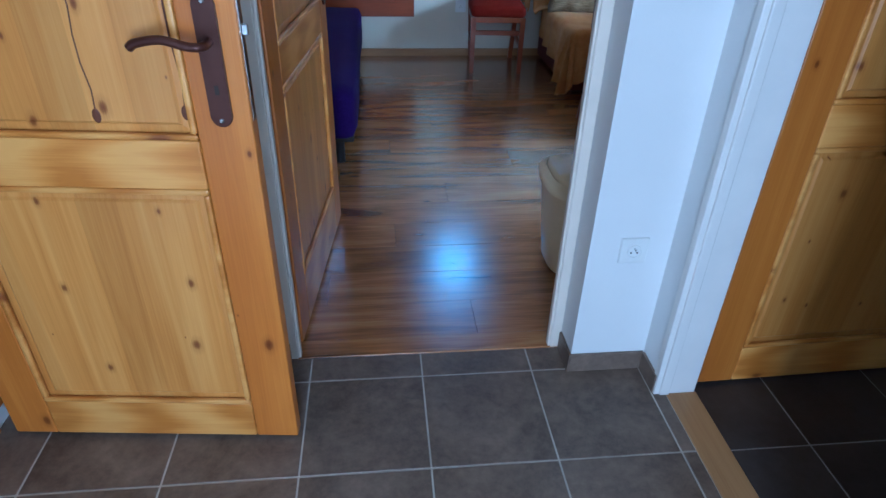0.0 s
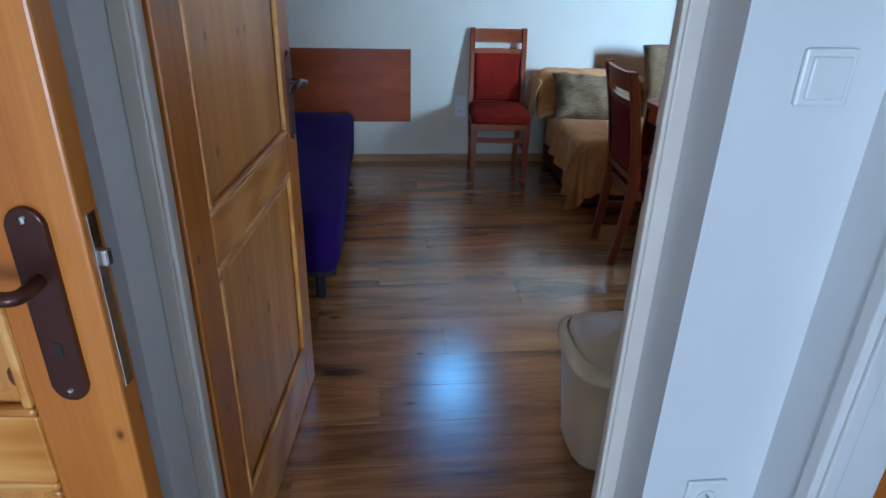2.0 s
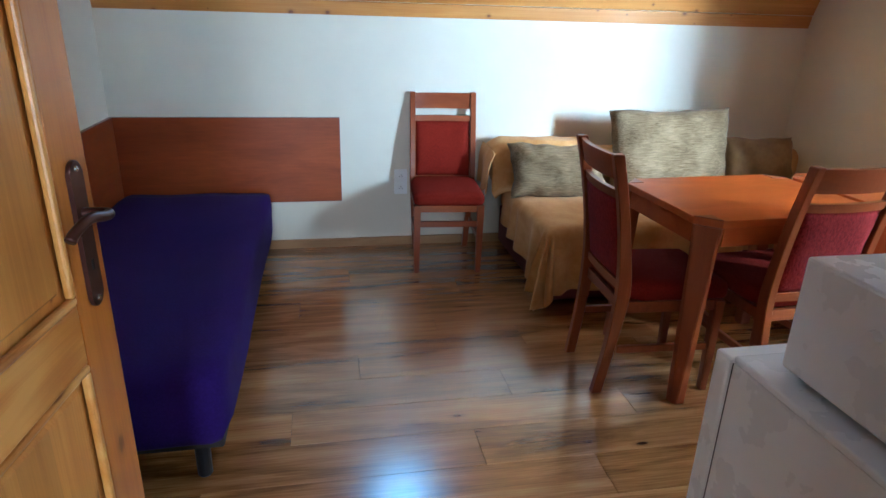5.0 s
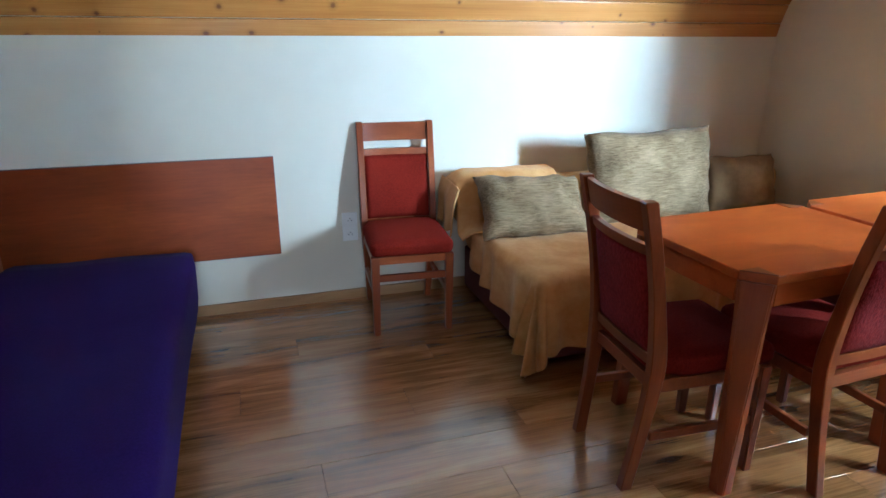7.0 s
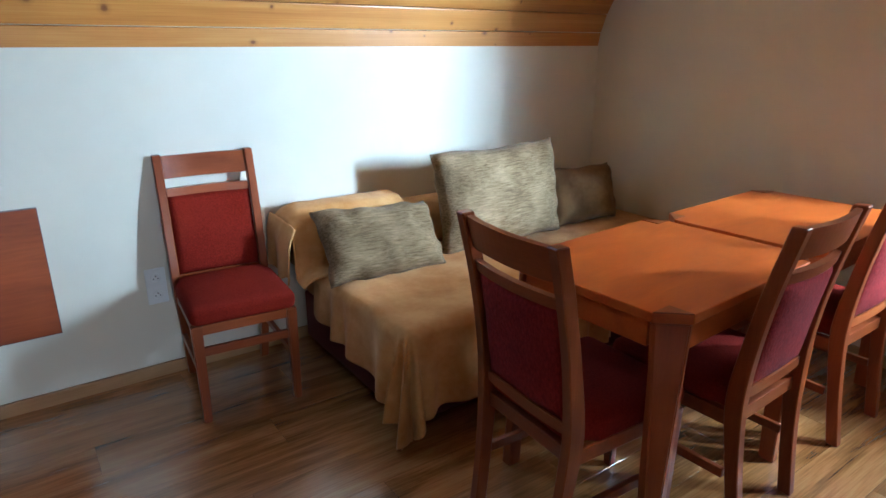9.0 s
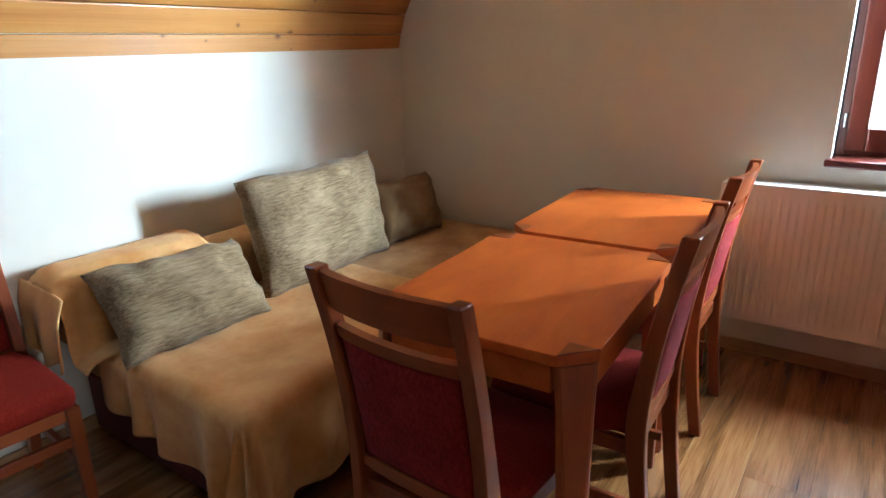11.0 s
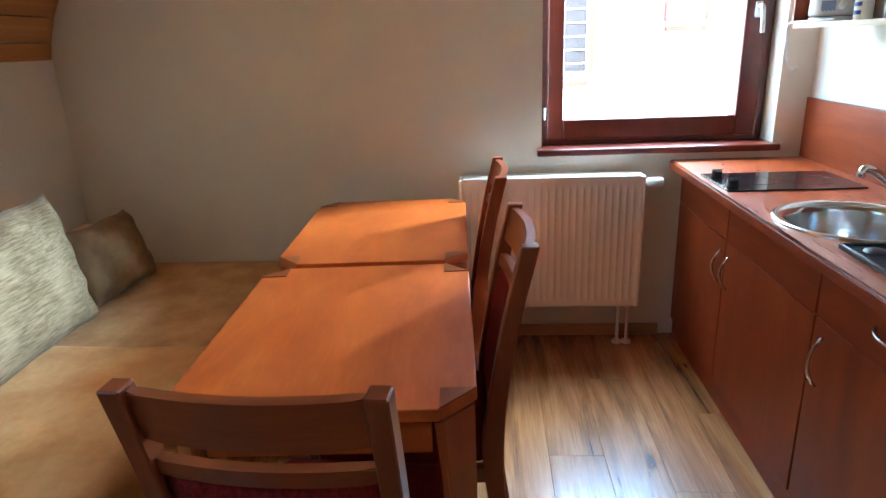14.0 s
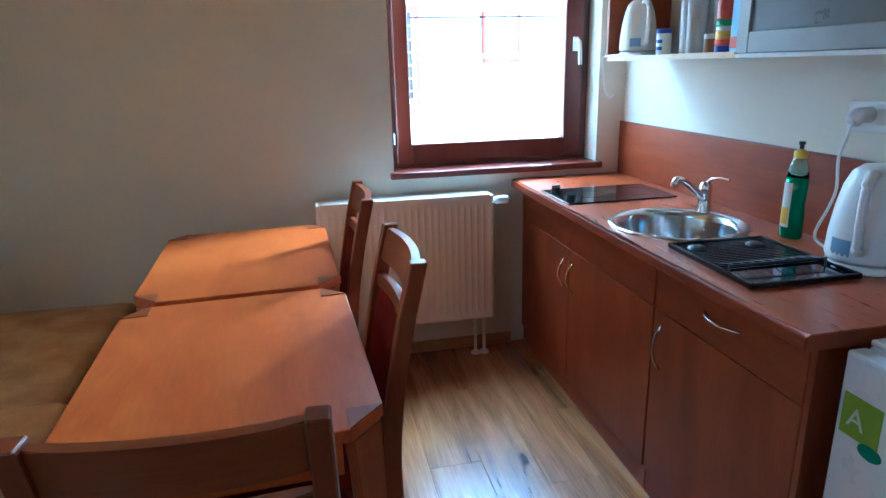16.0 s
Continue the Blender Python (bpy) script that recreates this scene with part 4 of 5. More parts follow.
def drape(u, v):
    """Fleece over the seat: hangs past the left side and past the front, longest at the corner."""
    left, front = 0.37, 0.375
    a = -left + u * (1.05 + left)
    s = -front + v * (0.72 + front)
    k = max(0.0, min(1.0, s / 0.72))
    if a < 0:
        a *= 1 - 0.40 * k ** 0.8
    if s < 0:
        s *= 1 - 0.10 * max(0.0, min(1.0, a / 1.3)) - 0.05 * math.sin(a * 9)
    x, y, z = SX0 + max(a, 0), SY0 + max(s, 0), 0.444
    da, ds = max(-a, 0), max(-s, 0)
    drop = min(math.hypot(da, ds), 0.435)
    r = 0.045
    if drop > 0:
        ux, uy = -da / math.hypot(da, ds), -ds / math.hypot(da, ds)
        th = min(drop / r, math.pi / 2)
        outw = r * math.sin(th)
        down = r * (1 - math.cos(th)) + max(0, drop - r * math.pi / 2)
        phase = (a if ds > da else -s) * 34
        fold = math.sin(phase + 1.2 * math.sin(phase * 0.37)) * 0.022 * min(1, down / 0.25)
        ang = math.atan2(da, ds)
        if da > 0 and ds > 0:
            fold = 0.030 * math.sin(ang * 9) * min(1, down / 0.2)
        flare = 0.10 * down * (0.5 + (1.0 if da > 0 and ds > 0 else 0.0))
        x += ux * (outw + flare + fold) + (0.006 * math.sin(phase * 0.5))
        y += uy * (outw + flare + fold)
        z -= down
    else:
        z += 0.006 * noise.noise(Vector((x * 5, y * 5, 0))) + 0.004 * noise.noise(Vector((x * 14, y * 9, 3)))
    return Vector((x, y, max(z, 0.018)))


th = thing("throw_blanket", "mustard fleece throw draped over the sofa's end to the floor", "blanket")
thicken(part("seat_cover", grid_surface(drape, 110, 90), M_THROW, th, smooth=True), 0.006)


def drape_back(u, v):
    """Same fleece over the bolster, falling down its end in a fold."""
    x = 1.288 + u * 0.575
    ang = v * 1.0
    pts = [(5.468, 0.56), (5.464, 0.65), (5.44, 0.695), (5.36, 0.716), (5.27, 0.708), (5.210, 0.672), (5.190, 0.60), (5.190, 0.50), (5.172, 0.455), (5.10, 0.448)]
    f = v * (len(pts) - 1)
    i = min(int(f), len(pts) - 2)
    y = pts[i][0] + (pts[i + 1][0] - pts[i][0]) * (f - i)
    z = pts[i][1] + (pts[i + 1][1] - pts[i][1]) * (f - i)
    e = max(0, 1 - u / 0.16)
    z -= 0.05 * e * e
    y -= 0.012 * math.sin(u * 23 + v * 4) * (0.2 + v) + 0.01 * noise.noise(Vector((x * 9, v * 5, 1)))
    z += 0.008 * noise.noise(Vector((x * 6, v * 4, 0)))
    return Vector((x, y, z))


thicken(part("back_cover", grid_surface(drape_back, 50, 40), M_THROW, th, smooth=True), 0.008)


def end_fold(u, v):
    """The hanging end beside the bolster."""
    y = 5.466 - u * 0.285
    z = 0.662 - v * (0.25 - 0.02 * math.sin(u * 9)) - 0.02 * u ** 4
    x = 1.296 - 0.022 * math.sin(min(1.0, v * 2.5) * math.pi / 2) - 0.012 * math.sin(u * 13) * v - 0.02 * u * v
    return Vector((x, y, z))


thicken(part("end_cover", grid_surface(end_fold, 30, 24), M_THROW, th, smooth=True), 0.008)


def pillow(name, label, w, h, d, m, mat, rumple=0.0):
    """Stuffed square pillow, x across, z up, y thick, pinched corners."""
    bm = bmesh.new()
    n = 26
    grids = []
    for s in (-1, 1):
        vs = []
        for i in range(n + 1):
            row = []
            for j in range(n + 1):
                a, c = -1 + 2 * i / n, -1 + 2 * j / n
                e = max(0, (1 - a ** 4) * (1 - c ** 4)) ** 0.55
                px = a * w / 2 * (1 - 0.055 * (1 - c * c) * abs(a) ** 3)
                pz = c * h / 2 * (1 - 0.055 * (1 - a * a) * abs(c) ** 3)
                wr = 0.010 * noise.noise(Vector((px * 11, pz * 11, s * 3))) * (1 + 2 * abs(a * c)) * (1 if 0 < i < n and 0 < j < n else 0)
                px += rumple * noise.noise(Vector((a * 2.3, c * 2.3, 4.0)))
                pz += rumple * noise.noise(Vector((a * 2.3, c * 2.3, 9.0)))
                wr += (0.8 * rumple * noise.noise(Vector((a * 3.1, c * 3.1, 1.5 + s))) if 0 < i < n and 0 < j < n else 0)
                row.append(bm.verts.new((px, s * e * d / 2 + wr, pz)) if s == -1 or (0 < i < n and 0 < j < n) else grids[0][i][j])
            vs.append(row)
        grids.append(vs)
        for i in range(n):
            for j in range(n):
                bm.faces.new((vs[i][j], vs[i + 1][j], vs[i + 1][j + 1], vs[i][j + 1]) if s > 0 else (vs[i][j], vs[i][j + 1], vs[i + 1][j + 1], vs[i + 1][j]))
    ob = solid(name, bm, mat, label, "pillow", smooth=True)
    ob.matrix_basis = m
    return ob


pillow("pillow", "small rumpled beige chenille pillow leaning on the bolster", 0.58, 0.35, 0.15, pose(1.640, 5.055, 0.568, -42, 2, -2), M_CHENILLE, 0.02)
pillow("pillow", "large beige chenille pillow standing against the bolster", 0.78, 0.50, 0.18, pose(2.350, 5.095, 0.668, -11, -1.5, 0), M_CHENILLE, 0.014)
pillow("pillow", "brown velour pillow in the sofa's corner", 0.46, 0.32, 0.14, pose(2.985, 5.12, 0.585, -18, 0, -3), M_BROWN_VELOUR, 0.010)


# ---- radiator ----
ra = thing("radiator", "cream ribbed panel radiator under the window", "radiator")
RY0, RY1, RZ0, RZ1, RX = 2.853, 3.655, 0.208, 0.812, 3.277
g = bmesh.new()
n = 25
cols = []
for i in range(n * 8 + 1):
    y = RY0 + 0.018 + (RY1 - RY0 - 0.036) * i / (n * 8)
    ph = (i % 8) / 8
    dx = 0.0045 * max(0.0, min(1.0, 1.6 * math.sin(ph * math.pi) - 0.3))
    cols.append((y, dx))
zs = (RZ0 + 0.004, RZ0 + 0.035, RZ0 + 0.05, RZ1 - 0.055, RZ1 - 0.04, RZ1 - 0.004)
rows = [[g.verts.new((RX + (dx if 2 <= k <= 3 else 0.0), y, z)) for k, z in enumerate(zs)] for y, dx in cols]
for a, q in zip(rows, rows[1:]):
    for k in range(5):
        g.faces.new((a[k], q[k], q[k + 1], a[k + 1]))
part("front_panel", g, M_RADIATOR, ra, smooth=True)
part("back_panel", box(RX + 0.012, RX + 0.085, RY0 + 0.012, RY1 - 0.012, RZ0 + 0.006, RZ1 - 0.012, bevel=0.003), M_RADIATOR, ra)
for y0, y1 in ((RY0, RY0 + 0.018), (RY1 - 0.018, RY1)):
    part("side_cover", box(RX - 0.001, RX + 0.100, y0, y1, RZ0, RZ1, bevel=0.004), M_RADIATOR, ra)
g = bmesh.new()
add_box(g, RX - 0.001, RX + 0.004, RY0 + 0.018, RY1 - 0.018, RZ1 - 0.006, RZ1 + 0.004, 0.001)
add_box(g, RX + 0.004, RX + 0.094, RY0 + 0.018, RY1 - 0.018, RZ1 - 0.006, RZ1 - 0.001)
for k in range(46):
    y = RY0 + 0.024 + k * (RY1 - RY0 - 0.05) / 46
    add_box(g, RX + 0.010, RX + 0.090, y, y + 0.012, RZ1 - 0.001, RZ1 + 0.0006)
add_box(g, RX + 0.094, RX + 0.100, RY0 + 0.018, RY1 - 0.018, RZ1 - 0.006, RZ1 + 0.004, 0.001)
part("top_grille", g, M_RADIATOR, ra)
for y in (2.886, 2.930):
    g = bmesh.new()
    add_tube(g, [(RX + 0.06, y, 0.0), (RX + 0.06, y, RZ0 + 0.01)], 0.008, 12)
    add_lathe(g, [(0.0, 0.012), (0.020, 0.012), (0.024, 0.004), (0.024, 0.0)], 18, Matrix.Translation((RX + 0.06, y, 0.0)))
    add_lathe(g, [(0.013, 0.0), (0.013, 0.03)], 12, Matrix.Translation((RX + 0.06, y, RZ0 - 0.03)))
    part("pipe", g, M_RADIATOR, ra, "white riser pipe with floor collar")
g = bmesh.new()
add_lathe(g, [(0.0, 0.0), (0.012, 0.0), (0.012, 0.02), (0.019, 0.024), (0.020, 0.075), (0.016, 0.088), (0.0, 0.09)], 20, Matrix.Translation((RX + 0.045, RY0 + 0.005, RZ1 - 0.035)) @ Matrix.Rotation(math.pi / 2, 4, "X"))
part("thermostat", g, M_WHITE, ra, "white thermostatic valve head", smooth=True)
for y in (RY0 + 0.14, RY1 - 0.14):
    part("bracket", box(RX + 0.085, X_WIN - 0.001, y - 0.015, y + 0.015, 0.40, 0.60), M_RADIATOR, ra)


# ---- kitchen ----
CT = 0.852


def bow_handle(parent, a, c, depth):
    """Arched steel handle between two points on a front at y; bows towards +y."""
    a, c = Vector(a), Vector(c)
    pts = [a + (c - a) * s + Vector((0, depth * math.sin(math.pi * s) ** 0.75, 0)) for s in [k / 12 for k in range(13)]]
    g = bmesh.new()
    add_tube(g, pts, 0.0052, 10, 0.8)
    part("handle", g, M_STEEL, parent, "arched brushed steel handle", smooth=True)


FY = 2.664
u1 = thing("base_cabinet", "cherry laminate base unit with two doors and steel handles", "cabinet", group="kitchen base units")
g = bmesh.new()
for a in ((2.192, 2.208, 2.17, FY - 0.020, 0.09, 0.812), (3.399, 3.415, 2.17, FY - 0.020, 0.09, 0.812), (2.209, 3.398, 2.17, 2.176, 0.107, 0.812), (2.209, 3.398, 2.17, FY - 0.020, 0.09, 0.106), (2.209, 3.398, FY - 0.032, FY - 0.020, 0.652, 0.812)):
    add_box(g, *a)
part("body", g, M_CHERRY_Z, u1)
part("plinth", box(2.192, 3.415, 2.20, FY - 0.012, 0.0, 0.089), M_CHERRY_X, u1)
for x0, x1 in ((2.195, 2.834), (2.838, 3.412)):
    part("fascia", box(x0, x1, FY - 0.018, FY, 0.663, 0.808, bevel=0.0015), M_CHERRY_X, u1)
for x0, x1, hx in ((2.195, 2.834, 2.797), (2.838, 3.412, 2.880)):
    dr = part("door", box(x0, x1, FY - 0.018, FY, 0.094, 0.659, bevel=0.0015), M_CHERRY_Z, u1)
    bow_handle(dr, (hx, FY, 0.485), (hx, FY, 0.612), 0.028)
u2 = thing("base_cabinet", "cherry laminate base unit with a drawer above one door", "cabinet", group="kitchen base units")
part("body", box(1.588, 2.188, 2.17, FY - 0.020, 0.09, 0.812), M_CHERRY_Z, u2)
part("end_panel", box(1.570, 1.587, 2.17, FY, 0.0, 0.812, bevel=0.001), M_CHERRY_Z, u2)
part("plinth", box(1.588, 2.188, 2.20, FY - 0.012, 0.0, 0.089), M_CHERRY_X, u2)
dr = part("drawer_front", box(1.590, 2.186, FY - 0.018, FY, 0.663, 0.808, bevel=0.0015), M_CHERRY_X, u2)
bow_handle(dr, (1.80, FY, 0.742), (1.945, FY, 0.742), 0.028)
dr = part("door", box(1.590, 2.186, FY - 0.018, FY, 0.094, 0.659, bevel=0.0015), M_CHERRY_Z, u2)
bow_handle(dr, (2.140, FY, 0.475), (2.140, FY, 0.620), 0.028)

# worktop with a round hole for the sink
SKX, SKY, SKR = 2.415, 2.465, 0.205
g = bmesh.new()
seg = 48
ring = [(SKX + SKR * math.cos(2 * math.pi * k / seg), SKY + SKR * math.sin(2 * math.pi * k / seg)) for k in range(seg)]
rect = [(1.552, 2.152), (3.428, 2.152), (3.428, 2.716), (1.552, 2.716)]
slab = []
for z in (CT, CT - 0.038):
    hole = [g.verts.new((x, y, z)) for x, y in ring]
    rim = [g.verts.new((x, y, z)) for x, y in rect]
    for k, (a, c) in enumerate(((2, 3), (3, 0), (0, 1), (1, 2))):
        first = 6 + 12 * k
        arc = [hole[(first + n) % seg] for n in range(13)]
        g.faces.new((rim[a], rim[c], *arc[::-1]))
    slab.append((hole, rim))
(top_hole, top_rim), (low_hole, low_rim) = slab
for k in range(seg):
    g.faces.new((top_hole[k], top_hole[(k + 1) % seg], low_hole[(k + 1) % seg], low_hole[k]))
for k in range(4):
    g.faces.new((top_rim[k], top_rim[(k + 1) % 4], low_rim[(k + 1) % 4], low_rim[k]))
front = [e for e in g.edges if all(v.co.y > 2.70 and abs(v.co.z - CT) < 1e-5 for v in e.verts)]
bmesh.ops.bevel(g, geom=front, offset=0.006, segments=3, affect="EDGES")
wt = thing("worktop", "cherry laminate worktop with rounded front edge", "worktop")
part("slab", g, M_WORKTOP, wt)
part("front_edge", box(1.552, 3.428, 2.7162, 2.7185, CT - 0.036, CT - 0.007, bevel=0.0008), M_CHERRY_X, wt, "thin glued front edge band")
part("end_edge", box(1.5495, 1.5518, 2.153, 2.7155, CT - 0.036, CT - 0.002, bevel=0.0008), M_CHERRY_Y, wt, "thin glued end band")
sp = thing("splashback", "cherry laminate splashback panel on the wall", "splashback")
part("board", box(1.556, 3.428, 2.1505, 2.166, CT + 0.001, 1.1015, bevel=0.001), M_CHERRY_X, sp)
part("top_band", box(1.556, 3.428, 2.1505, 2.1665, 1.102, 1.104), M_MAHOGANY, sp, "dark top edge band")

sk = thing("sink", "round stainless steel sink set in the worktop", "sink", pose(SKX, SKY, CT))
g = bmesh.new()
add_lathe(g, [(0.226, 0.0005), (0.225, 0.005), (0.215, 0.008), (0.200, 0.006), (0.188, -0.004), (0.183, -0.02), (0.178, -0.11), (0.165, -0.135), (0.12, -0.145), (0.032, -0.15)], 64)
part("bowl", g, M_STEEL, sk, smooth=True)
g = bmesh.new()
add_lathe(g, [(0.034, -0.149), (0.030, -0.147), (0.024, -0.152), (0.0, -0.153)], 24)
part("drain", g, M_CHROME, sk, smooth=True)
g = bmesh.new()
add_lathe(g, [(0.0, 0.001), (0.017, 0.001), (0.019, 0.0)], 20, Matrix.Translation((-0.115, -0.130, -0.045)) @ Matrix.Rotation(radians(-75), 4, "X") @ Matrix.Rotation(radians(0), 4, "Z"))
part("overflow", g, M_DARK, sk)

tap = thing("tap", "chrome single-lever mixer tap behind the sink", "tap", pose(2.535, 2.285, CT))
g = bmesh.new()
add_lathe(g, [(0.0, 0.0), (0.027, 0.0), (0.027, 0.006), (0.023, 0.012), (0.021, 0.06), (0.023, 0.085), (0.022, 0.10), (0.014, 0.112), (0.0, 0.115)], 28)
part("body", g, M_CHROME, tap, smooth=True)
g = bmesh.new()
add_tube(g, curve_pts([(0.0, 0.015, 0.055), (-0.0, 0.045, 0.085), (0.0, 0.085, 0.116), (0.0, 0.112, 0.126), (0.0, 0.124, 0.118), (0.0, 0.126, 0.102)], 6), 0.0125, 14)
part("spout", g, M_CHROME, tap, smooth=True)
g = bmesh.new()
add_tube(g, curve_pts([(0.0, 0.0, 0.105), (-0.015, -0.010, 0.122), (-0.045, -0.022, 0.130), (-0.078, -0.034, 0.128)], 6), 0.009, 12, 0.6)
part("lever", g, M_CHROME, tap, smooth=True)

hob = thing("hob", "black glass two-zone hob with front knobs in the worktop", "hob")
part("glass_top", box(2.795, 3.085, 2.225, 2.695, CT + 0.0005, CT + 0.007, bevel=0.002), M_BLACK_GLASS, hob)
for y, r in ((2.36, 0.085), (2.54, 0.068)):
    g = bmesh.new()
    add_lathe(g, [(r, 0.0), (r, 0.0006), (r - 0.003, 0.0006), (r - 0.003, 0.0)], 48, Matrix.Translation((2.94, y, CT + 0.0072)))
    part("zone_ring", g, M_STEEL, hob)
for x in (2.86, 3.02):
    g = bmesh.new()
    add_lathe(g, [(0.0, 0.024), (0.017, 0.024), (0.019, 0.020), (0.020, 0.0)], 24, Matrix.Translation((x, 2.655, CT + 0.007)))
    add_box(g, x - 0.003, x + 0.003, 2.637, 2.673, CT + 0.03, CT + 0.036, 0.001)
    part("knob", g, M_BLACK, hob, smooth=False)

# dish tray: black ribbed plastic
tr = thing("drying_tray", "black plastic ribbed dish drying tray on the worktop", "tray", pose(1.985, 2.495, CT, 0, 0, -1.5))
M_TRAY = plain("glossy_black_plastic", (0.012, 0.012, 0.014), 0.14, vary=0.2, coat=0.3)
g = bmesh.new()
add_box(g, -0.185, 0.185, -0.152, 0.152, 0.001, 0.006, 0.002)
for a in ((-0.187, 0.187, -0.155, -0.147), (-0.187, 0.187, 0.147, 0.155), (-0.187, -0.179, -0.147, 0.147), (0.179, 0.187, -0.147, 0.147)):
    add_box(g, *a, 0.001, 0.016, 0.003)
part("pan", g, M_TRAY, tr)
for k in range(18):
    x = 0.170 - k * 0.0135
    part("rib", box(x - 0.0022, x + 0.0022, -0.146, 0.146, 0.006, 0.011, bevel=0.001), M_TRAY, tr)
for x, y in ((0.125, 0.098), (0.115, -0.080)):
    g = bmesh.new()
    add_lathe(g, [(0.0, 0.0185), (0.018, 0.018), (0.026, 0.014), (0.028, 0.011)], 12, Matrix.Translation((x, y, 0.0)))
    part("clip", g, M_BLACK, tr, smooth=True)
g = bmesh.new()
add_tube(g, [(-0.083, -0.14, 0.026), (-0.083, 0.14, 0.026)], 0.0028, 8)
for y in (-0.14, 0.14):
    add_tube(g, [(-0.083, y, 0.004), (-0.083, y, 0.0275)], 0.0028, 8)
part("rail", g, M_BLACK, tr)
for k in range(9):
    y = -0.12 + k * 0.030
    g = bmesh.new()
    add_tube(g, curve_pts([(-0.083, y, 0.026), (-0.050, y, 0.022), (-0.015, y, 0.010)], 4), 0.0013, 6)
    part("wire", g, M_BLACK, tr)

bt = thing("detergent_bottle", "green washing-up liquid bottle with yellow cap", "bottle", pose(2.170, 2.235, CT, 0, 0, 20))
BOTTLE = [(0.0, 0.0), (0.036, 0.0), (0.040, 0.006), (0.040, 0.07), (0.036, 0.11), (0.039, 0.15), (0.038, 0.185)]
g = bmesh.new()
add_lathe(g, BOTTLE + [(0.0, 0.186)], 32)
bmesh.ops.scale(g, vec=(0.86, 0.60, 1.0), verts=g.verts)
m_, b_ = shader("green_liquid", (0.010, 0.34, 0.12), 0.10)
b_.inputs["Transmission Weight"].default_value = 0.35
b_.inputs["Coat Weight"].default_value = 0.5
part("body", g, m_, bt, "translucent bottle full of green liquid", smooth=True)
g = bmesh.new()
add_lathe(g, [(0.0379, 0.1865), (0.034, 0.212), (0.026, 0.232), (0.017, 0.246), (0.0145, 0.252)], 32)
bmesh.ops.scale(g, vec=(0.86, 0.60, 1.0), verts=g.verts)
thicken(part("shoulder", g, glass("clear_green_plastic", (0.72, 0.92, 0.80), 0.04), bt, "clear empty bottle shoulder", smooth=True), 0.0015)
g = bmesh.new()
add_lathe(g, [(0.0185, 0.244), (0.0185, 0.262), (0.010, 0.268), (0.006, 0.270)], 24)
part("cap", g, M_YELLOW, bt, smooth=True)
g = bmesh.new()
add_lathe(g, [(0.006, 0.268), (0.0065, 0.282), (0.009, 0.283), (0.009, 0.292), (0.0, 0.293)], 16)
part("spout", g, M_BLACK, bt)
g = grid_surface(lambda u, v: Vector((0.0358 * math.cos(0.70 + 0.95 * u), 0.0358 * 0.70 * math.sin(0.70 + 0.95 * u), 0.035 + v * 0.135)), 16, 6)
lb = part("label", g, M_PAPER, bt, "white and yellow label")
g = grid_surface(lambda u, v: Vector((0.0364 * math.cos(0.78 + 0.75 * u), 0.0364 * 0.70 * math.sin(0.78 + 0.75 * u), 0.045 + v * 0.05)), 12, 4)
part("label_band", g, M_YELLOW, lb)


def kettle(name, label, m):
    k = thing(name, label, "kettle", m)
    g = bmesh.new()
    t = bmesh.new()
    add_lathe(t, [(0.0, 0.022), (0.078, 0.022), (0.082, 0.03), (0.080, 0.08), (0.073, 0.14), (0.063, 0.19), (0.050, 0.222), (0.030, 0.238), (0.0, 0.242)], 40)
    for v in t.verts:
        if v.co.z > 0.12 and v.co.y > 0.02:
            v.co.y += 0.10 * (v.co.z - 0.12) * max(0, v.co.y / 0.08)
    join(g, t)
    part("body", g, M_WHITE, k, smooth=True)
    g = bmesh.new()
    add_lathe(g, [(0.0, 0.0), (0.078, 0.0), (0.080, 0.004), (0.078, 0.018), (0.0, 0.019)], 36)
    part("base", g, M_WHITE, k, smooth=False)
    g = bmesh.new()
    add_tube(g, curve_pts([(0, -0.045, 0.222), (0, -0.085, 0.225), (0, -0.112, 0.19), (0, -0.114, 0.12), (0, -0.100, 0.065), (0, -0.076, 0.05)], 6), 0.013, 14, 0.8)
    part("handle", g, M_WHITE, k, smooth=True)
    g = grid_surface(lambda u, v: Vector((0.0815 * math.cos(3.9 + 0.6 * u), 0.0815 * math.sin(3.9 + 0.6 * u), 0.030 + v * 0.045)), 10, 4)
    part("water_gauge", g, plain("blue_gauge_" + name, (0.26, 0.36, 0.55), 0.25), k, "pale blue water gauge")
    return k


kettle("kettle", "white plastic electric kettle on the worktop", pose(1.878, 2.262, CT, 0, 0, 215) @ Matrix.Scale(1.12, 4))
sk_ = thing("wall_socket", "white double wall socket with a plugged-in cord", "socket", pose(2.020, 2.151, 1.222, 0, 0, 180))
part("plate", box(-0.080, 0.080, -0.010, 0.0, -0.041, 0.041, bevel=0.004), M_WHITE, sk_)
part("well", box(0.018, 0.062, -0.016, -0.008, -0.022, 0.022, bevel=0.005), M_WHITE, sk_)
cord = thing("power_cord", "white kettle cord hanging from the wall plug", "cord")
g = bmesh.new()
add_tube(g, curve_pts([(2.026, 2.215, 1.215), (2.032, 2.220, 1.17), (2.044, 2.224, 1.11), (2.028, 2.232, 1.03), (2.036, 2.240, 0.975), (2.070, 2.235, 0.91), (2.096, 2.215, 0.872), (2.080, 2.215, 0.858), (2.031, 2.230, 0.857), (1.975, 2.236, 0.858)], 8), 0.0042, 10)
part("cable", g, M_WHITE, cord, smooth=True)
g = bmesh.new()
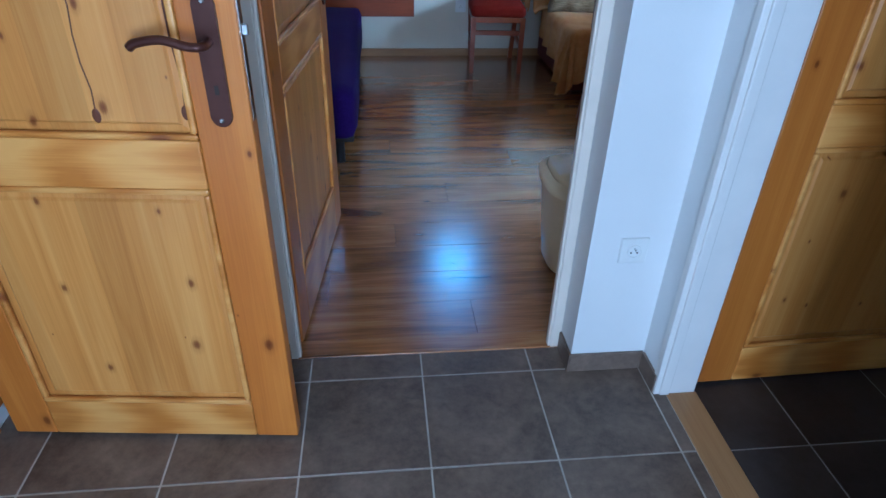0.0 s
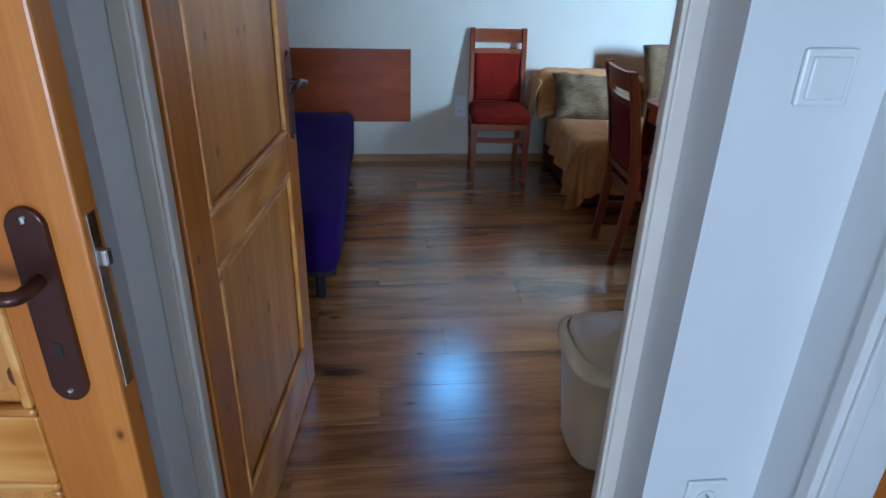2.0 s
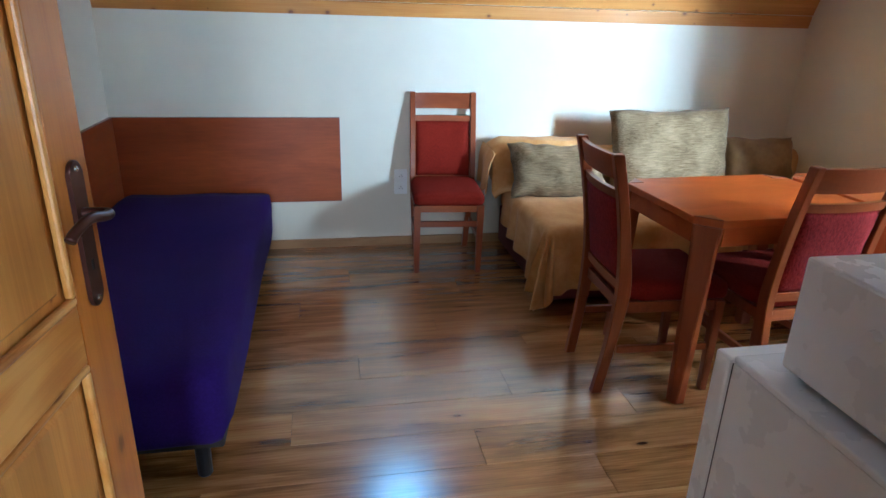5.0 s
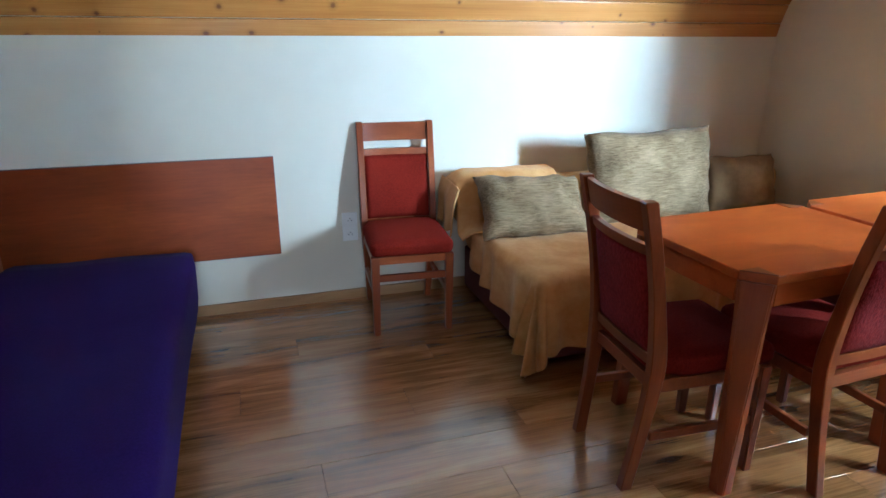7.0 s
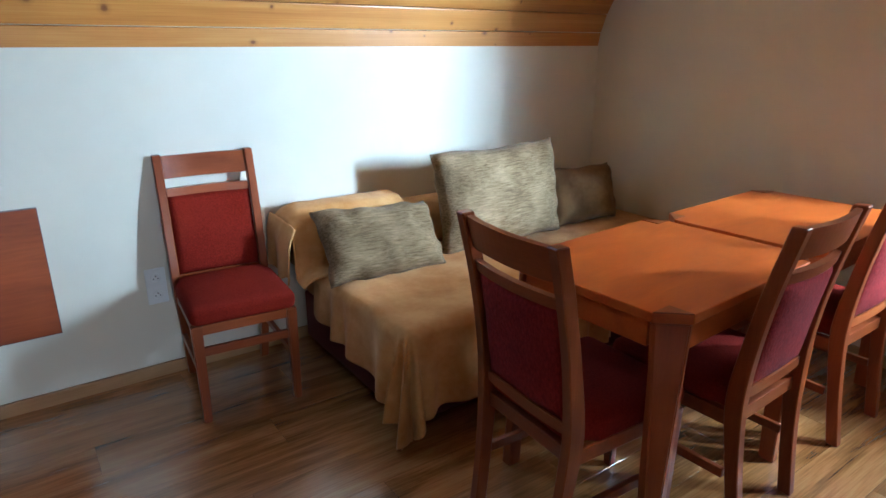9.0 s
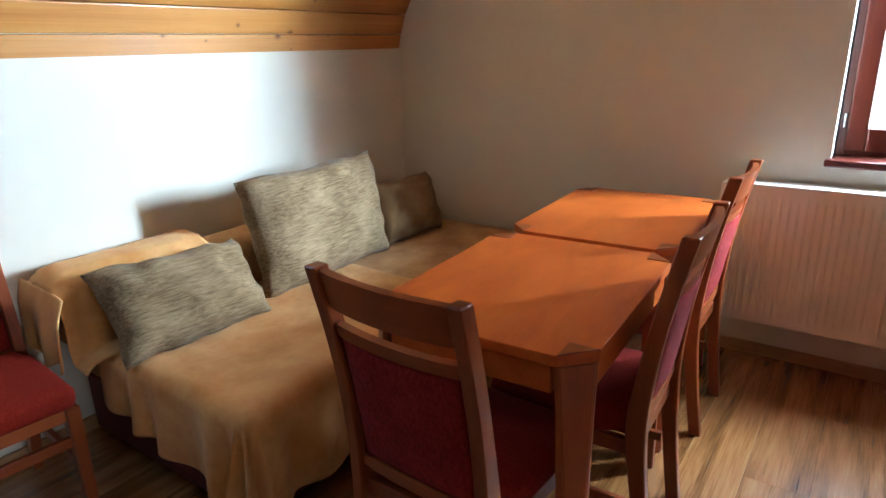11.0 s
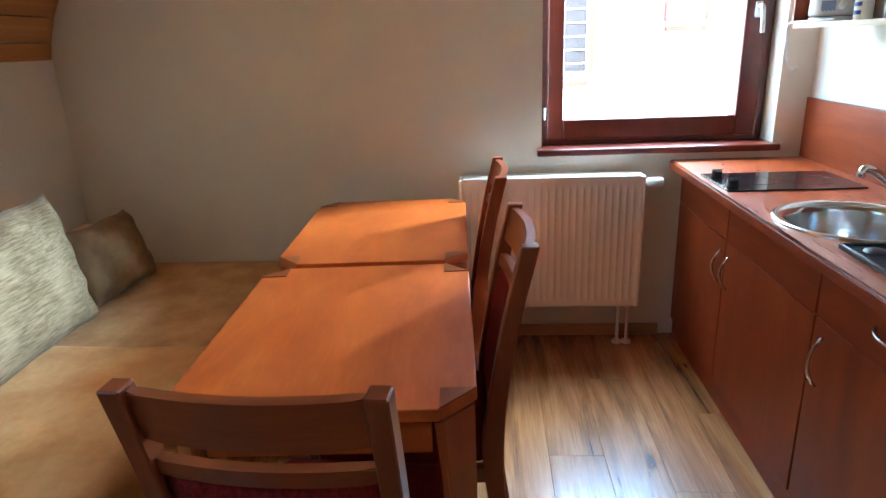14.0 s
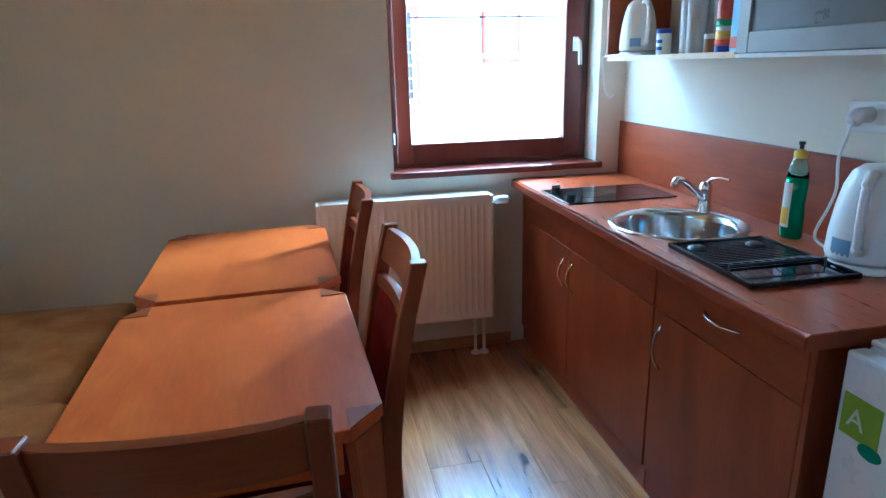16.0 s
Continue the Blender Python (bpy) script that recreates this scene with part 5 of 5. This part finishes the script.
add_tube(g, [(2.026, 2.162, 1.228), (2.026, 2.20, 1.228), (2.026, 2.217, 1.212)], 0.021, 14)
part("plug", g, M_WHITE, cord, "white round plug", smooth=True)

# open shelf and wall cabinet
sh = thing("wall_shelf", "open wall shelf with pale front edge and cherry side", "shelf")
part("board", box(2.262, 3.068, 2.1505, 2.425, 1.384, 1.402, bevel=0.001), M_BEECH, sh)
part("side", box(3.068, 3.085, 2.1505, 2.425, 1.384, 2.05, bevel=0.001), M_CHERRY_Z, sh)
part("top_board", box(2.262, 3.068, 2.1505, 2.425, 2.032, 2.05, bevel=0.001), M_BEECH, sh)
wc = thing("wall_cabinet", "wall cabinet with aluminium framed grey glass door", "cabinet")
part("body", box(1.56, 2.258, 2.1505, 2.405, 1.384, 2.05, bevel=0.001), M_WHITE, wc)
wd = part("door", box(1.562, 1.610, 2.407, 2.427, 1.396, 2.046, bevel=0.002), M_ALU, wc, "broad brushed aluminium door frame")
for a in ((2.208, 2.256, 1.396, 2.046), (1.611, 2.207, 1.396, 1.452), (1.611, 2.207, 1.990, 2.046)):
    part("door_bar", box(a[0], a[1], 2.407, 2.427, a[2], a[3], bevel=0.002), M_ALU, wd)
part("door_glass", box(1.609, 2.209, 2.412, 2.420, 1.450, 1.992), M_FROST, wd, "grey frosted glass")
part("edge_strip", box(1.562, 2.256, 2.405, 2.4285, 1.384, 1.3945, bevel=0.001), M_WHITE, wc, "pale edge strip under the door")

kettle("kettle", "spare white electric kettle on the open shelf", pose(2.990, 2.335, 1.402, 0, 0, 262) @ Matrix.Scale(0.88, 4))
g = bmesh.new()
cd = thing("power_cord", "white cord hanging off the shelf end", "cord")
add_tube(g, curve_pts([(2.865, 2.385, 1.408), (2.93, 2.408, 1.407), (3.02, 2.420, 1.406), (3.089, 2.43, 1.398), (3.103, 2.425, 1.34), (3.099, 2.415, 1.27), (3.085, 2.40, 1.235), (3.063, 2.39, 1.25)], 8), 0.0035, 8)
part("cable", g, M_WHITE, cd, smooth=True)
tin = thing("spice_tub", "white cardboard tub with blue lid on the shelf", "tub", pose(2.772, 2.350, 1.402) @ Matrix.Scale(0.88, 4))
g = bmesh.new()
add_lathe(g, [(0.0, 0.0), (0.030, 0.0), (0.030, 0.088), (0.0, 0.088)], 28)
part("tub", g, M_PAPER, tin)
g = bmesh.new()
add_lathe(g, [(0.0315, 0.084), (0.0315, 0.100), (0.029, 0.103), (0.0, 0.103)], 28)
part("lid", g, M_BLUE, tin)
for z in (0.018, 0.046):
    g = grid_surface(lambda u, v: Vector((0.0304 * math.cos(0.9 + 1.5 * u), 0.0304 * math.sin(0.9 + 1.5 * u), z + v * 0.014)), 10, 2)
    part("print_bar", g, M_BLUE, tin)
for x, y, h in ((2.678, 2.31, 0.20), (2.605, 2.33, 0.19), (2.632, 2.24, 0.21), (2.545, 2.27, 0.20)):
    g = bmesh.new()
    add_lathe(g, [(0.0, 0.0), (0.028, 0.0), (0.030, 0.006), (0.034, h), (0.032, h), (0.0275, 0.012), (0.0, 0.010)], 28, Matrix.Translation((x, y, 1.402)))
    o = solid("drinking_glass", g, M_TUMBLER, "tall clear drinking glass on the shelf", "glass", smooth=True)
    tagged(o, group="shelf glasses")
jar = thing("spice_jar", "small jar with brown spice and pale lid", "jar", pose(2.498, 2.345, 1.402))
g = bmesh.new()
add_lathe(g, [(0.0, 0.0), (0.019, 0.0), (0.020, 0.004), (0.020, 0.046), (0.0, 0.047)], 24)
part("jar", g, plain("brown_spice", (0.25, 0.13, 0.04), 0.5), jar)
g = bmesh.new()
add_lathe(g, [(0.021, 0.044), (0.021, 0.058), (0.0, 0.060)], 24)
part("lid", g, M_PAPER, jar)
st = thing("stacked_cups", "stack of red, green, white, yellow and blue plastic cups", "cups", pose(2.420, 2.34, 1.402))
for k, (z0, z1, mm) in enumerate(((0.0, 0.020, M_BLUE), (0.020, 0.040, M_REDP), (0.040, 0.064, M_YELLOW), (0.064, 0.078, M_PAPER), (0.078, 0.098, M_GREENP), (0.098, 0.215, M_REDP))):
    g = bmesh.new()
    add_lathe(g, [(0.0, z0), (0.034, z0), (0.036, z0 + 0.003), (0.036, z1 - 0.002), (0.033, z1), (0.0, z1)], 28)
    part("cup", g, mm, st)
bx = thing("salt_box", "narrow pale blue packet beside the cabinet", "packet", pose(2.348, 2.335, 1.402))
part("packet", box(-0.024, 0.024, -0.03, 0.03, 0, 0.17, bevel=0.002), plain("pale_blue_card", (0.30, 0.50, 0.72), 0.5), bx)
part("label", box(-0.0245, 0.0245, 0.0295, 0.0306, 0.01, 0.045), M_REDP, bx)

# ---- fridge, small oven and bin ----
fr = thing("fridge", "small white fridge with an energy sticker on its door", "fridge")
FX0, FX1, FYF, FZ = 1.036, 1.535, 2.632, 0.82
part("body", box(FX0, FX1, 2.18, FYF - 0.052, 0.02, FZ, bevel=0.006), M_ENAMEL, fr)
part("door", box(FX0, FX1, FYF - 0.046, FYF, 0.06, FZ, bevel=0.007), M_ENAMEL, fr)
part("top_cover", box(FX0 - 0.001, FX1 + 0.001, 2.18, FYF - 0.055, FZ + 0.0005, FZ + 0.014, bevel=0.004), M_ENAMEL, fr)
part("gasket", box(FX0 + 0.006, FX1 - 0.006, FYF - 0.0525, FYF - 0.0455, 0.07, FZ - 0.008), M_DARK, fr)
for x in (FX0 + 0.05, FX1 - 0.05):
    for y in (2.23, 2.54):
        part("foot", box(x - 0.02, x + 0.02, y - 0.02, y + 0.02, 0.0, 0.021), M_BLACK, fr)
stk = part("energy_sticker", box(1.432, 1.522, FYF - 0.001, FYF + 0.0015, 0.645, 0.735, bevel=0.0005), M_LIME, fr, "lime green sticker with a white letter A")
tx = bpy.data.curves.new("letter", "FONT")
tx.body, tx.size, tx.extrude, tx.align_x = "A", 0.06, 0.0004, "CENTER"
txo = new("letter_source", tx)
dg = bpy.context.evaluated_depsgraph_get()
lm = bpy.data.meshes.new_from_object(txo.evaluated_get(dg))
bpy.data.objects.remove(txo)
lm.materials.clear()
lm.materials.append(M_PAPER)
lo = new("letter", lm)
lo.parent = stk
lo.matrix_basis = Matrix.Translation((1.487, FYF + 0.0020, 0.668)) @ Matrix(((-1, 0, 0, 0), (0, 0, 1, 0), (0, 1, 0, 0), (0, 0, 0, 1)))
g = bmesh.new()
add_lathe(g, [(0.0, 0.0022), (0.022, 0.002), (0.023, 0.0)], 24, Matrix.Translation((1.447, FYF, 0.635)) @ Matrix.Rotation(-math.pi / 2, 4, "X") @ Matrix.Diagonal((1.2, 0.7, 1, 1)))
part("sticker_leaf", g, M_TEAL, stk)

mo = thing("mini_oven", "small white box-shaped table oven on top of the fridge", "oven")
part("case", box(1.076, 1.50, 2.20, 2.515, FZ + 0.028, 1.050, bevel=0.006), M_ENAMEL, mo)
for x in (1.11, 1.47):
    for y in (2.23, 2.48):
        part("foot", box(x - 0.012, x + 0.012, y - 0.012, y + 0.012, FZ + 0.014, FZ + 0.030), M_BLACK, mo)
g = bmesh.new()
add_lathe(g, [(0.0, 0.012), (0.010, 0.012), (0.012, 0.0)], 16, Matrix.Translation((1.076, 2.36, 0.985)) @ Matrix.Rotation(-math.pi / 2, 4, "Y"))
part("side_knob", g, M_ENAMEL, mo)
part("front_door", box(1.09, 1.40, 2.513, 2.522, 0.87, 1.035, bevel=0.002), M_BLACK_GLASS, mo)

bn = thing("waste_bin", "cream plastic waste bin with swing lid", "bin", pose(0.870, 2.425, 0) @ Matrix.Diagonal((1.0, 1.0, 1.08, 1.0)))


def bin_ring(t, w, d):
    """Rounded oblong outline."""
    c, s = math.cos(t), math.sin(t)
    return (math.copysign(abs(c) ** 0.62, c) * w, math.copysign(abs(s) ** 0.62, s) * d)


g = bmesh.new()
seg = 44
levels = [(0.0, 0.105, 0.125), (0.01, 0.112, 0.132), (0.20, 0.130, 0.152), (0.335, 0.142, 0.165), (0.34, 0.152, 0.175), (0.365, 0.152, 0.175)]
rows = [[g.verts.new((*bin_ring(2 * math.pi * k / seg, w, d), z * 0.93)) for k in range(seg)] for z, w, d in levels]
for a, q in zip(rows, rows[1:]):
    for k in range(seg):
        g.faces.new((a[k], a[(k + 1) % seg], q[(k + 1) % seg], q[k]))
g.faces.new(rows[0])
part("bucket", g, M_CREAM, bn, smooth=True)
g = bmesh.new()
levels = [(0.352, 0.156, 0.179), (0.372, 0.156, 0.179), (0.385, 0.148, 0.170), (0.392, 0.132, 0.152)]
rows = [[g.verts.new((*bin_ring(2 * math.pi * k / seg, w, d), z * 0.93)) for k in range(seg)] for z, w, d in levels]
for a, q in zip(rows, rows[1:]):
    for k in range(seg):
        g.faces.new((a[k], a[(k + 1) % seg], q[(k + 1) % seg], q[k]))
part("rim", g, M_CREAM, bn, smooth=True)
g = bmesh.new()
levels = [(0.384, 0.127, 0.147), (0.398, 0.126, 0.146), (0.420, 0.105, 0.122), (0.436, 0.070, 0.082), (0.441, 0.0, 0.0)]
rows = [[g.verts.new((*bin_ring(2 * math.pi * k / seg, max(w, 1e-4), max(d, 1e-4)), z * 0.93 - (0.03 * math.exp(-((bin_ring(2 * math.pi * k / seg, w, d)[0] + 0.06) / 0.05) ** 2) if z > 0.40 else 0))) for k in range(seg)] for z, w, d in levels]
for a, q in zip(rows, rows[1:]):
    for k in range(seg):
        g.faces.new((a[k], a[(k + 1) % seg], q[(k + 1) % seg], q[k]))
part("swing_lid", g, M_CREAM, bn, smooth=True)

# unseen glazed door behind the start, made up to go with the hall's added lamp
ed = thing("door_4", "white glazed door, unseen, made up for the hall's added lamp", "door")
tagged(ed, kind="structure")
for a in ((-0.339, -0.30, -1.40, -1.33, 0, 2.08), (0.42, 0.459, -1.40, -1.33, 0, 2.08), (-0.30, 0.42, -1.40, -1.33, 2.04, 2.08), (-0.30, 0.42, -1.40, -1.33, 0, 0.50)):
    part("frame", box(*a, bevel=0.003), M_WHITE_WOOD, ed)
pg = part("pane", box(-0.30, 0.42, -1.37, -1.364, 0.5, 2.04), M_GLASS, ed)
pg.visible_shadow = False


# ---- floor pieces ----
rng = random.Random(4)
PW, PLEN = 0.192, 1.285
plank_cache = {}


def plank_mesh(ln, wd):
    key = (round(ln, 3), round(wd, 3))
    if key not in plank_cache:
        plank_cache[key] = mesh_of("plank", box(-ln / 2, ln / 2, -wd / 2, wd / 2, -0.011, 0.0, bevel=0.0007, seg=1), M_PLANK)
    return plank_cache[key]


y = 1.986
row = 0
while y < Y_FAR - 0.01:
    wd = min(PW, Y_FAR - y)
    x = X_LEFT - (0.0, 0.52, 0.9, 0.26, 0.7)[row % 5]
    while x < X_WIN:
        a, c = max(x, X_LEFT), min(x + PLEN, X_WIN)
        if c - a > 0.05:
            o = new("plank", plank_mesh(c - a - 0.0006, wd - 0.0006))
            o.location = ((a + c) / 2, y + wd / 2, 0)
            o.parent = floor
        x += PLEN
    y += PW
    row += 1

TP = 0.3475


def lay_tiles(parent, x_line, y_line, x0, x1, y0, y1, material, joint):
    cache = {}
    ix = math.floor((x0 - x_line) / TP)
    while x_line + ix * TP < x1:
        iy = math.floor((y0 - y_line) / TP)
        while y_line + iy * TP < y1:
            a, c = max(x0, x_line + ix * TP + joint / 2), min(x1, x_line + (ix + 1) * TP - joint / 2)
            p, q = max(y0, y_line + iy * TP + joint / 2), min(y1, y_line + (iy + 1) * TP - joint / 2)
            if c - a > 0.01 and q - p > 0.01:
                key = (round(c - a, 3), round(q - p, 3))
                if key not in cache:
                    cache[key] = mesh_of("tile", box(-(c - a) / 2, (c - a) / 2, -(q - p) / 2, (q - p) / 2, -0.006, 0.0, bevel=0.0014, seg=1), material)
                o = new("tile", cache[key])
                o.location = ((a + c) / 2, (p + q) / 2, 0)
                o.parent = parent
            iy += 1
        ix += 1


lay_tiles(floor_hall, 0.222, 1.448, -2.3, 0.958, -1.25, 1.899, M_TILE, 0.005)
lay_tiles(floor_side, 1.292, 1.443, 1.056, 2.7, -1.25, 1.789, M_TILE_DARK, 0.004)
